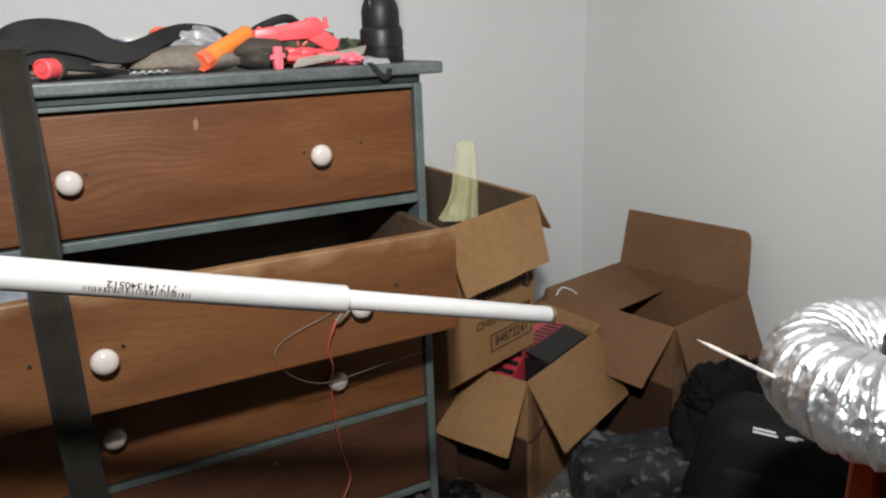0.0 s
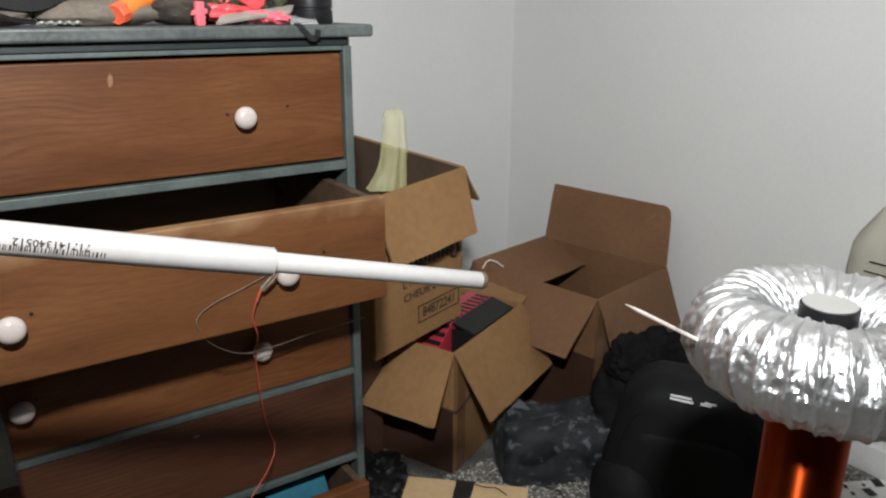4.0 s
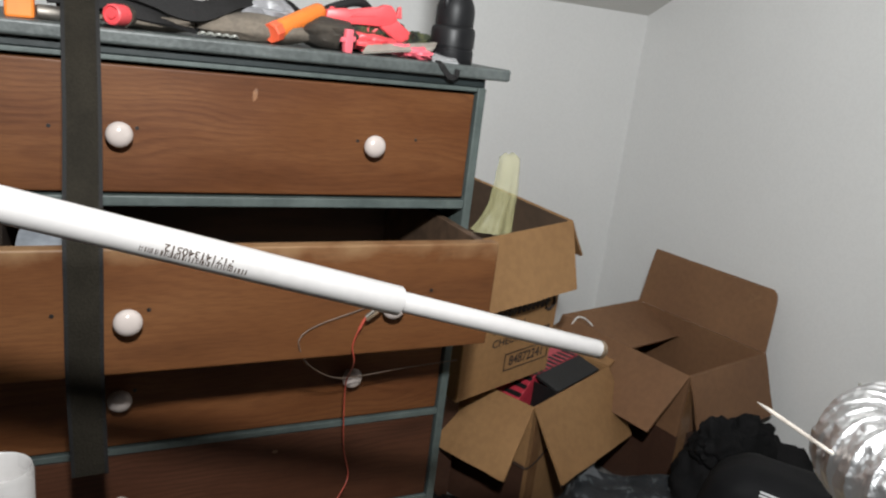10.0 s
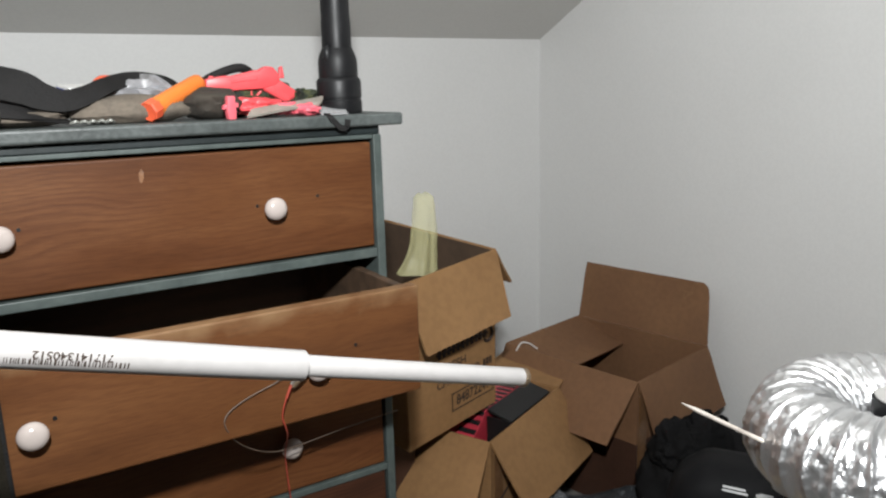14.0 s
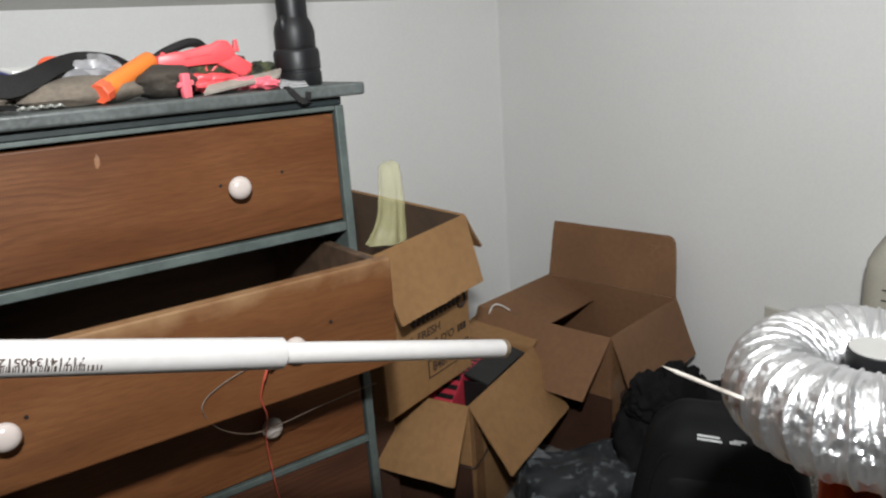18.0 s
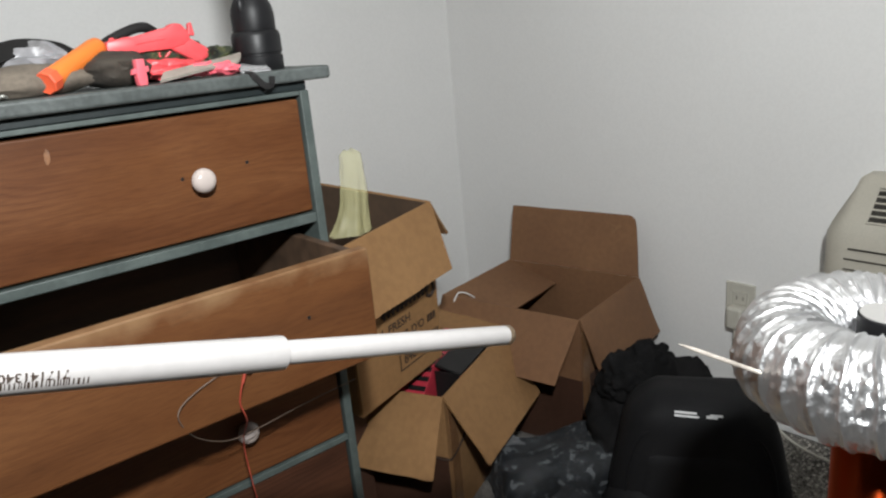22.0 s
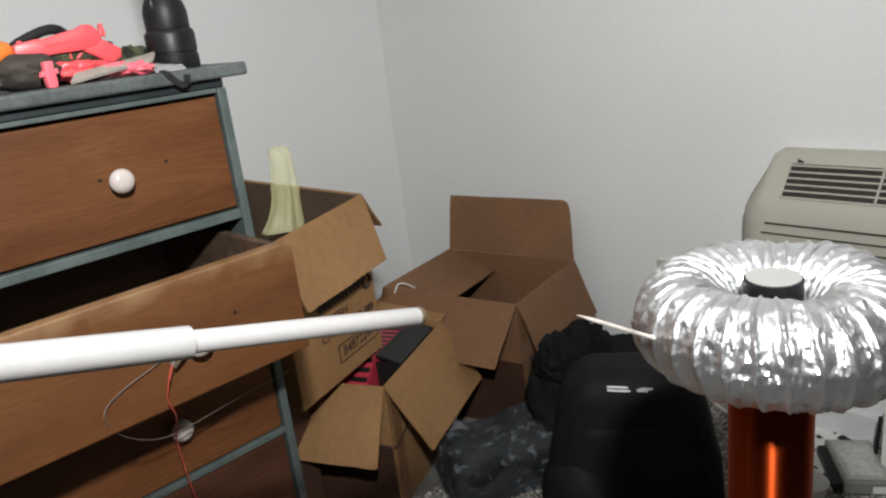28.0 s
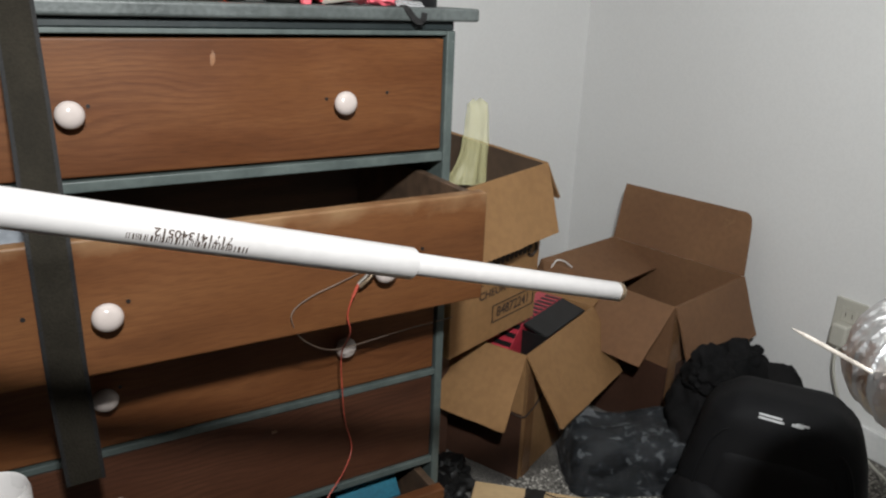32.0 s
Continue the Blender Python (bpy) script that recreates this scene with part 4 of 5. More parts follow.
part("lid", moved(box_bm(0.100, 0.006, 0.286, 0.276, 0.0645, 0.292, 0.0015), pose(0, 0.0645, 0.292, 14, 0, 0) @ pose(0, -0.0645, -0.292)), BLACKCARD, inner, "glossy black lid")
part("lid_front", box_bm(0.0965, 0.010, 0.150, 0.0985, 0.064, 0.279), BLACKCARD, inner)
part("printed_side", carton_slice(0.0650, 0.125, 0.02), REDINK, inner, "red printed strip with black teeth")
part("front", box_bm(0.012, 0.008, 0.02, 0.270, 0.064, 0.150), BLACKCARD, inner)
for k in range(9):
    x = 0.102 + 0.0195 * k
    part("tooth", box_bm(x, 0.0655, 0.2921, x + 0.0095, 0.100, 0.2929), BLACKCARD, inner)
sl = math.degrees(math.atan2(0.052, 0.068))
for k in range(4):
    x = 0.004 + 0.0215 * k
    part("tooth", moved(box_bm(x, 0.0655, 0.0001, x + 0.0105, 0.104, 0.0009), pose(0.030, 0, 0.2402, 0, -sl, 0)), BLACKCARD, inner)

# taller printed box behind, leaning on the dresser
# Added support for the tall box; its dark brown sides paint the shade there.
under = carton("cardboard_box", (0.062, 0.270, 0), 0, 0.165, 0.30, 0.284, {"v-": (-90, 0.138, (0, 0), 0), "v+": (-90, 0.138, (0, 0), 0)}, "closed cardboard box added under the tall one, shade in its dark colour", band=0.282)
bA = carton("cardboard_box", (0.172, 0.186, 0.2925), 19, 0.240, 0.400, 0.325,
            {"v-": (152, 0.127, (0.0, 0.020), 0.05), "u+": (147, 0.098, (0.002, 0.05), 0.02)},
            "tall printed cardboard box beside the dresser", lean=-4)
bA.matrix_basis = bA.matrix_basis @ Matrix(((1, 0.19, 0, 0), (0, 0.98, 0, 0), (0, 0.13, 1, 0), (0, 0, 0, 1)))
# Added sheets whose dark brown stands in for shade on the inner walls.
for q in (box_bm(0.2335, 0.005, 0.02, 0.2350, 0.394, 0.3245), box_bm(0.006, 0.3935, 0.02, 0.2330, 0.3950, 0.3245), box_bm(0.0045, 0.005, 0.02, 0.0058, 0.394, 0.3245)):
    part("shade_sheet", roughen(q, 0.0008, 20), INNER_SHADE, bA, "added dark brown sheet painting the shade inside the box")
bars_ = [box_bm(0.078 + 0.0125 * k, -0.0022, 0.156, 0.0855 + 0.0125 * k, -0.0005, 0.178) for k in range(11)]
bars_ += [box_bm(0.074, -0.0022, 0.162, 0.215, -0.0005, 0.167), tube([(0.210, -0.001, 0.178), (0.224, -0.001, 0.172), (0.228, -0.001, 0.154), (0.216, -0.001, 0.145), (0.206, -0.001, 0.151)], 0.0033, 6, 5)]
for q in bars_:
    part("brand_bar", q, INK, bA)
part("lettering", moved(letters_bm("L FRESH", 0.0235), pose(0.112, -0.0012, 0.131, 90, 0, 0)), INK, bA, "dark printed word FRESH")
part("lettering", moved(letters_bm("CHEUR D'O", 0.0225), pose(0.132, -0.0012, 0.102, 90, 0, 0)), INK, bA, "second line of dark printed words")
for k in range(3):
    part("print_bar", box_bm(0.202 + 0.0090 * k, -0.0016, 0.095, 0.208 + 0.0090 * k, -0.0005, 0.110), INK, bA)
x0, x1, z0, z1 = 0.112, 0.232, 0.034, 0.072
for q in (box_bm(x0, -0.0016, z0, x1, -0.0005, z0 + 0.002), box_bm(x0, -0.0016, z1 - 0.002, x1, -0.0005, z1), box_bm(x0, -0.0016, z0 + 0.002, x0 + 0.002, -0.0005, z1 - 0.002), box_bm(x1 - 0.002, -0.0016, z0 + 0.002, x1, -0.0005, z1 - 0.002)):
    part("code_frame", q, INK, bA)
part("lettering", moved(letters_bm("84872241", 0.0300), pose((x0 + x1) / 2, -0.0012, (z0 + z1) / 2, 90, 0, 0) @ Matrix.Diagonal((0.80, 1.0, 1.0, 1.0))), INK, bA, "dark printed box code")
yb = bmesh.new()
rows = []
for j in range(19):
    v = j / 18
    r = 0.009 * (1 - v) + 0.012 * (1 - v) ** 5 + 0.0205
    r *= math.sqrt(max(0.0, 1 - max(0.0, (v - 0.94) / 0.06) ** 2)) * 0.6 + 0.4
    rows.append([yb.verts.new((r * (1 + 0.07 * math.sin(3 * a + 2 * v) + 0.10 * (1 - 0.6 * v) * math.sin(8 * a - 2 * v)) * math.cos(a) - 0.004 * v - 0.020 * (1 - v) ** 4, 0.6 * r * math.sin(a) * (1 + 0.16 * math.sin(7 * a + 1)),
                              v * 0.150 + 0.004 * math.sin(2 * a + 1) * v)) for a in (2 * math.pi * k / 72 for k in range(72))])
for a, b in zip(rows, rows[1:]):
    for k in range(72):
        yb.faces.new((a[k], a[(k + 1) % 72], b[(k + 1) % 72], b[k]))
yb.faces.new(rows[0][::-1])
yb.faces.new(rows[-1])
roughen(yb, 0.0035, 38, 3)
ybag = part("plastic_bag", moved(yb, pose(0.290, 0.305, 0.590, 0, 0, 0)), YELLOWFILM, smooth=True)
tagged(ybag, "pale yellow translucent plastic bag poking out of the box", "plastic bag")

tagged(part("white_cable", tube([(0.622, 0.462, 0.294), (0.628, 0.458, 0.314), (0.640, 0.456, 0.326), (0.660, 0.452, 0.320), (0.682, 0.450, 0.303)], 0.0018, 8, 8), WHITEP, smooth=True),
       "short white cable looped over the rim of the open box", "cable")

# flat taped box on the floor
fb = thing("flat_box", (0.182, 0.090, 0), math.degrees(math.atan2(-0.128, 0.178)), "flat pale cardboard box with black tape on the carpet", "cardboard box")
fb.matrix_basis = fb.matrix_basis @ Matrix(((1, 0.24, 0, 0), (0, 1, 0, 0), (0, 0, 1, 0), (0, 0, 0, 1)))
part("carton", roughen(box_bm(0, -0.185, 0.0, 0.221, 0, 0.088, 0.003), 0.0012, 20), CARD_PALE, fb)
part("lid", roughen(box_bm(-0.0015, -0.1865, 0.0882, 0.2225, 0.0015, 0.0908, 0.0010), 0.0010, 24, 2.0), CARD_PALE, fb)
tape = ribbon([(0.108, 0.004, 0.080), (0.108, 0.003, 0.0915), (0.107, -0.010, 0.0928), (0.105, -0.050, 0.0930), (0.103, -0.098, 0.0935)], (1, 0, 0), 0.036, 0.0008, 8, 0.0, (0.037, 0.037, 0.035, 0.031, 0.040))
part("tape", roughen(tape, 0.0012, 70), BLACKTAPE, fb, "torn strip of black tape")
part("wire_scrap", tube([(0.125, -0.008, 0.094), (0.148, -0.020, 0.099), (0.165, -0.014, 0.095), (0.185, -0.030, 0.0935)], 0.0009, 6, 6), BLACKWIRE, fb)
part("wire_scrap", tube([(0.098, -0.097, 0.094), (0.088, -0.120, 0.097), (0.078, -0.150, 0.094), (0.088, -0.182, 0.094)], 0.0010, 6, 6), BLACKWIRE, fb)
sb = thing("small_box", (0.455, -0.190, 0), math.degrees(math.atan2(-0.123, 0.046)), "small pale cardboard box on the carpet", "cardboard box")
part("carton", roughen(box_bm(0, -0.10, 0.0, 0.14, 0, 0.050, 0.002), 0.001, 20), CARD_PALE, sb)

# ---- bags ----
bag = thing("backpack", (0.578, -0.222, 0), math.degrees(math.atan2(-0.826, 0.564)), "black nylon backpack standing on the carpet", "backpack")


def soft_box(w, d_, h, r, sub=3, size=0.004, taper=0.0, seed=1.0):
    bm = bmesh.new()
    bmesh.ops.create_cube(bm, size=1.0)
    bmesh.ops.subdivide_edges(bm, edges=bm.edges[:], cuts=15, use_grid_fill=True)
    for v in bm.verts:
        p = Vector((v.co.x * w, v.co.y * d_, (v.co.z + 0.5) * h))
        k = taper * (p.z / h) ** 2
        p.x *= 1 - k
        lo = Vector((-w / 2 * (1 - k) + r, -d_ / 2 + min(r, d_ / 2.2), -1))
        hi = Vector((w / 2 * (1 - k) - r, d_ / 2 - min(r, d_ / 2.2), h - r))
        c = Vector((min(max(p.x, lo.x), hi.x), min(max(p.y, lo.y), hi.y), min(p.z, hi.z)))
        off = p - c
        if off.length > 1e-6:
            rad = min(r, off.length) if sum(abs(q) > 1e-6 for q in off) < 2 else r
            p = c + off.normalized() * rad
        v.co = p + noise.noise_vector(p * 16 + Vector((seed, 0, 0))) * size
        v.co.z = max(v.co.z, 0.0)
    return bm


part("body", moved(soft_box(0.325, 0.15, 0.291, 0.052, size=0.003, taper=0.32), pose(0, 0.075, 0)), BAGCLOTH, bag, smooth=True)
part("front_pocket", moved(soft_box(0.225, 0.05, 0.200, 0.022, size=0.0015, taper=0.16, seed=4), pose(0, 0.020, 0)), BAGCLOTH, bag, "flat black front pocket", smooth=True)
part("piping", tube([(-0.128, 0.008, 0.02), (-0.124, 0.006, 0.14), (-0.100, 0.004, 0.222), (-0.055, 0.004, 0.240), (0.055, 0.004, 0.240), (0.100, 0.004, 0.222), (0.124, 0.006, 0.14), (0.128, 0.008, 0.02)], 0.0030, 8, 8), BAGCLOTH, bag)
lb = [box_bm(-0.062, -0.0015, 0.0, -0.022, 0.0, 0.0035), box_bm(-0.062, -0.0015, 0.006, -0.026, 0.0, 0.0095), box_bm(-0.010, -0.0015, 0.001, 0.008, 0.0, 0.006), box_bm(-0.004, -0.0015, 0.005, 0.016, 0.0, 0.0085)]
part("badge", moved(joined(lb), pose(0.020, 0.0050, 0.264, -36, 3, 0)), mat("badge_white", (0.5, 0.5, 0.5), scale=30, rough=0.4), bag, "small white badge drawn as bars")

jk = thing("black_jacket", label="heap of black clothing behind the backpack", category="clothing")
def folds(bm, seed):
    """Presses soft creases into cloth."""
    for v in bm.verts:
        w = abs(noise.noise(Vector((v.co.x * 26 + seed, v.co.y * 26, v.co.z * 14)))) - 0.22
        v.co += Vector((v.co.x - 0.74, v.co.y - 0.0, v.co.z - 0.10)).normalized() * 0.015 * w
        v.co.z = max(v.co.z, 0.0005)
    return roughen(bm, 0.0025, 40, seed)


part("body", folds(lump((0.708, 0.005, 0.125), (0.110, 0.095, 0.150), 0.20, 1.9, 21, 5, flat=0.0), 1.0), BLACKCLOTH, jk, smooth=True)
part("skirt", folds(lump((0.81, -0.02, 0.10), (0.125, 0.09, 0.13), 0.18, 1.9, 23, 5, flat=0.0), 2.0), BLACKCLOTH, jk, smooth=True)
part("collar", folds(lump((0.655, -0.005, 0.240), (0.046, 0.046, 0.052), 0.30, 2.0, 25, 5), 3.0), BLACKCLOTH, jk, smooth=True)
part("hood", folds(lump((0.735, 0.0, 0.245), (0.060, 0.046, 0.048), 0.30, 2.2, 27, 5), 4.0), BLACKCLOTH, jk, smooth=True)
part("sleeve", folds(lump((0.88, -0.07, 0.05), (0.07, 0.07, 0.07), 0.35, 2.4, 29, 5, flat=0.0), 5.0), BLACKCLOTH, jk, smooth=True)
cb = thing("camouflage_pouch", (0.520, 0.050, 0), -25, "dark navy camouflage pouch wrapped in clear plastic", "pouch")
part("pouch", roughen(moved(soft_box(0.28, 0.16, 0.112, 0.035, size=0.012, taper=0.05, seed=9), pose(0.02, 0.03, 0)), 0.004, 45), NAVYCAMO, cb, smooth=True)
part("film", roughen(roughen(moved(soft_box(0.285, 0.165, 0.117, 0.036, size=0.014, taper=0.08, seed=5), pose(0.018, 0.03, 0.001)), 0.010, 28), 0.005, 80, 3.0), film_mat("glossy_film", (0.30, 0.31, 0.33), 0.06, 0.06), cb, "crinkled clear plastic film", smooth=True)
part("film_tail", roughen(panel((-0.13, 0.05, 0.085), (-0.04, 0.07, 0.105), (-0.03, 0.03, 0.055), 0.0008, 0.2, (0.01, 0.03), 0.01, 16, 10), 0.007, 60), film_mat("loose_film", (0.45, 0.46, 0.48), 0.16, 0.06), cb, "loose corner of clear film", smooth=True)

# ---- coil with its ring of duct ----
CX, CY, CZ = 0.149, -0.638, 0.664
coil = thing("tesla_coil", (CX, CY, 0), 0, "home-made coil of red-brown wire with a foil duct ring", "tesla coil")
part("winding", revolve([(0.0338, 0.03), (0.0344, 0.031), (0.0344, 0.640), (0.0338, 0.641)], 128), WIRE, coil, "tightly wound glossy copper wire", smooth=True)
part("form", revolve([(0, 0.0), (0.0326, 0.0), (0.0334, 0.002), (0.0334, 0.640), (0, 0.640)], 64), TOPBAND, coil, "dark tube under the winding", smooth=True)
NS, MS, RIBS = 896, 96, 32
tm = bmesh.new()
RM, RA, RB = 0.0715, 0.0385, 0.0418
rings = []
for i in range(NS):
    th = 2 * math.pi * i / NS
    ring = []
    c = Vector((math.cos(th), math.sin(th), 0))
    for j in range(MS):
        al = 2 * math.pi * j / MS
        # one turn of the stiffening wire to each rib, so that the ridges run aslant
        ph = (i * RIBS / NS + al / (2 * math.pi) + 0.16 * noise.noise(Vector((th * 5, al * 1.3, 3)))) % 1.0
        d = abs(ph - 0.5)
        ridge = math.exp(-(d / 0.085) ** 2)
        slack = math.cos(2 * math.pi * (ph - 0.5)) * 0.5
        outer = 0.5 + 0.5 * math.cos(al)
        q = c * (RM + RA * math.cos(al)) + Vector((0, 0, RB * math.sin(al)))
        nrm = (c * math.cos(al) * RB + Vector((0, 0, RA * math.sin(al)))).normalized()
        lift = (0.0015 * ridge + 0.0009 * slack) * (0.75 + 0.35 * outer)
        f1 = noise.voronoi(q * 78)[0]
        f2 = noise.voronoi(q * 185 + Vector((5, 2, 1)))[0]
        lift += 0.0034 * (f1[1] - f1[0] - 0.35) * (1 - 0.7 * ridge) + 0.0017 * (f2[1] - f2[0] - 0.35) * (1 - 0.5 * ridge)
        lift += 0.0030 * noise.noise(Vector((th * 1.6, al * 0.8, 7))) + 0.0012 * noise.noise(q * 60)
        ring.append(tm.verts.new(q + nrm * lift))
    rings.append(ring)
for i in range(NS):
    a, b = rings[i], rings[(i + 1) % NS]
    for j in range(MS):
        tm.faces.new((a[j], b[j], b[(j + 1) % MS], a[(j + 1) % MS]))
bmesh.ops.recalc_face_normals(tm, faces=tm.faces[:])
part("duct_ring", moved(tm, pose(0, 0, CZ)), FOIL, coil, "crinkled silver flexible duct bent into a ring", smooth=True)
cap = part("cap", moved(revolve([(0, 0), (0.0225, 0), (0.0230, 0.001), (0.0230, 0.0245), (0.0221, 0.0255), (0.0208, 0.0250), (0, 0.0246)], 48), pose(0, 0, 0.674)), BLACKMETAL, coil, "black rim of the end cap", smooth=True)
part("disc", moved(revolve([(0, 0.0), (0.0213, 0.0), (0.0213, 0.0012), (0, 0.0014)], 48), pose(0, 0, 0.6990)), mat("disc_paper", (0.44, 0.43, 0.415), (0.41, 0.40, 0.385), scale=30, rough=0.6, fleck=0.05), cap, "white disc on the end cap", smooth=True)
nd = part("discharge_rod", tube([(0.056 - CX, -0.590 - CY, 0.669), (0.008 - CX, -0.546 - CY, 0.699)], lambda t: 0.0017 if t < 0.84 else 0.0015 * (1 - t) / 0.16 + 0.0003, 10, 12), NEEDLE, coil, "thin pale pointed rod stuck into the duct")
part("hole", moved(revolve([(0, 0), (0.004, 0), (0.004, 0.001), (0, 0.001)], 14), along((0.0565 - CX, -0.5905 - CY, 0.6688), (0.008 - CX, -0.546 - CY, 0.699))[0]), INK, nd)

# ---- held white pipe ----
JOINT, TIP = Vector((-0.241, -0.418, 0.7455)), Vector((-0.046, -0.424, 0.692))
way = (TIP - JOINT).normalized()
rod = thing("white_pipe", label="two-stage white plastic pipe with a printed barcode near the coil", category="pipe")
m, L = along(JOINT - way * 0.62, TIP)
JL = 0.62
part("thick_tube", moved(revolve([(0, 0), (0.0111, 0), (0.0111, JL - 0.001), (0.0105, JL), (0.0082, JL), (0.0082, JL - 0.01), (0, JL - 0.01)], 40), m), PIPE, rod, smooth=True)
part("thin_tube", moved(revolve([(0, JL - 0.009), (0.0079, JL - 0.009), (0.0079, L - 0.005), (0.0074, L - 0.004), (0, L - 0.004)], 40), m), PIPE, rod, smooth=True)
part("end_cap", moved(revolve([(0, L - 0.0041), (0.0080, L - 0.0041), (0.0082, L - 0.001), (0.0070, L + 0.001), (0.0035, L + 0.0012), (0.003, L - 0.001), (0, L - 0.001)], 32), m), BRASS, rod, "dull metal tip", smooth=True)


def wrapped(bm, along0, turn, radius):
    """Lays a flat drawing on the thick tube: x along it, y round it."""
    bmesh.ops.subdivide_edges(bm, edges=[e for e in bm.edges if abs(e.verts[0].co.y - e.verts[1].co.y) > 0.004], cuts=3)
    for v in bm.verts:
        a = turn + v.co.y / radius
        v.co = Vector((radius * math.cos(a), radius * math.sin(a), along0 + v.co.x))
    return bm


side = m.inverted().to_3x3() @ Vector((-0.25, -0.9, 0.32))
TURN = math.atan2(side.y, side.x)
random.seed(4)
bars, x = [], -0.034
while x < 0.034:
    w = random.choice((0.0005, 0.0008, 0.0013))
    q = bmesh.new()
    q.faces.new([q.verts.new(p) for p in ((x, -0.0030, 0), (x + w, -0.0030, 0), (x + w, 0.0010, 0), (x, 0.0010, 0))])
    bars.append(q)
    x += w + random.choice((0.0006, 0.0009, 0.0014))
SPIN = 1 if (m.to_3x3() @ Vector((-math.sin(TURN), math.cos(TURN), 0))).z > 0 else -1
brs = joined(bars)
for v in brs.verts:
    v.co.y = SPIN * (v.co.y - 0.0052)
part("barcode", moved(wrapped(brs, JL - 0.152, TURN, 0.01122), m), INK, rod, "printed black barcode")["kind"] = "stuff"
dg_ = letters_bm("717141340512", 0.0066)
for v in dg_.verts:
    v.co.x, v.co.y = -v.co.x * 1.12, -v.co.y
    v.co.y = SPIN * (v.co.y - 0.0016)
part("digits", moved(wrapped(dg_, JL - 0.150, TURN, 0.01124), m), INK, rod, "printed digits")["kind"] = "stuff"

# white pipe standing by the dresser
pp = thing("standing_pipe", (-0.512, -0.30, 0), 0, "white plastic pipe standing upright before the dresser", "pipe")
part("tube", revolve([(0, 0), (0.024, 0), (0.024, 0.572), (0.0225, 0.576), (0.021, 0.574), (0.021, 0.55), (0, 0.55)], 40), PIPE, pp, smooth=True)

# ---- wires on the drawers ----
cl = thing("test_lead", label="red wire with an alligator clip fixed to a drawer knob", category="wire")
part("wire", tube([(-0.149, -0.130, 0.612), (-0.153, -0.130, 0.606), (-0.163, -0.129, 0.576), (-0.155, -0.118, 0.546), (-0.136, -0.047, 0.482), (-0.128, -0.030, 0.418), (-0.119, -0.018, 0.362), (-0.107, -0.012, 0.314), (-0.127, -0.030, 0.292), (-0.160, -0.050, 0.271), (-0.163, -0.054, 0.250), (-0.160, -0.055, 0.19)], 0.00095, 8, 8), REDWIRE, cl, smooth=True)
part("clip_jaw", tube([(-0.150, -0.130, 0.611), (-0.143, -0.133, 0.619), (-0.136, -0.135, 0.627), (-0.130, -0.134, 0.633)], lambda t: 0.0026 - 0.0012 * t, 8, 4), STEEL, cl, "steel alligator clip")
part("clip_jaw", tube([(-0.149, -0.132, 0.608), (-0.142, -0.136, 0.616), (-0.134, -0.137, 0.624), (-0.130, -0.136, 0.631)], lambda t: 0.0022 - 0.0010 * t, 8, 4), BRASS, cl)
part("clip_spring", tube([(-0.1405 + 0.0022 * math.cos(k * 1.1), -0.1335 + 0.0022 * math.sin(k * 1.1), 0.6165 + 0.0005 * k) for k in range(14)], 0.0005, 6, 2), STEEL, cl)
part("boot", tube([(-0.157, -0.130, 0.596), (-0.153, -0.130, 0.605), (-0.149, -0.130, 0.612)], 0.0017, 8, 4), REDWIRE, cl)
tagged(part("loose_wire", tube([(-0.130, -0.1225, 0.630), (-0.140, -0.1225, 0.623), (-0.169, -0.1222, 0.613), (-0.201, -0.1222, 0.603), (-0.2225, -0.1225, 0.591), (-0.226, -0.1225, 0.576), (-0.205, -0.100, 0.540), (-0.159, -0.060, 0.4995), (-0.114, -0.043, 0.489), (-0.05, -0.040, 0.493), (0.032, -0.040, 0.4975)], 0.0008, 8, 10), GREYWIRE, smooth=True),
       "thin grey-brown wire hanging in a curve before the drawers", "wire")

# ---- heater unit on the wall ----
ac = thing("air_conditioner", label="beige through-wall air conditioner with a sloped top grille", category="air conditioner")
Y0, Y1 = -0.231, -1.33
XB, XF = GX - 0.001, 0.945


def ac_profile():
    return [(XB, 0.225), (XF + 0.012, 0.225), (XF, 0.24), (XF - 0.002, 0.36), (XF, 0.478), (XF + 0.004, 0.505), (XF + 0.014, 0.528), (1.028, 0.601), (1.04, 0.606), (XB, 0.606)]


bm = bmesh.new()
pf = ac_profile()
nst = [(0.0, 0.075, 0.440), (0.006, 0.046, 0.478), (0.013, 0.026, 0.507), (0.024, 0.011, 0.545), (0.036, 0.004, 0.578), (0.046, 0.001, 0.600), (0.054, 0.0, 0.6065), (0.070, 0.0, 0.607)]
rows = []
for dy, pull, cap_z in nst + [(abs(Y1 - Y0) - a, b, c) for a, b, c in reversed(nst)]:
    rows.append([bm.verts.new((min(x + pull, XB - (0.0 if x == XB else 0.003)), Y0 - dy, min(z, cap_z - (0.0 if x == XB else 0.001)))) for x, z in pf])
for a, b in zip(rows, rows[1:]):
    for k in range(len(pf)):
        bm.faces.new((a[k], a[(k + 1) % len(pf)], b[(k + 1) % len(pf)], b[k]))
bm.faces.new(rows[0][::-1])
bm.faces.new(rows[-1])
bmesh.ops.recalc_face_normals(bm, faces=bm.faces[:])
part("casing", bm, BEIGE, ac, smooth=True)
for k in range(13):
    z = 0.484 - 0.0197 * k
    part("louvre_gap", box_bm(XF - 0.0035, Y1 + 0.05, z, XF + 0.004, Y0 - 0.058 - 0.006 * (k == 0), z + 0.0017), BEIGE_DARK, ac)
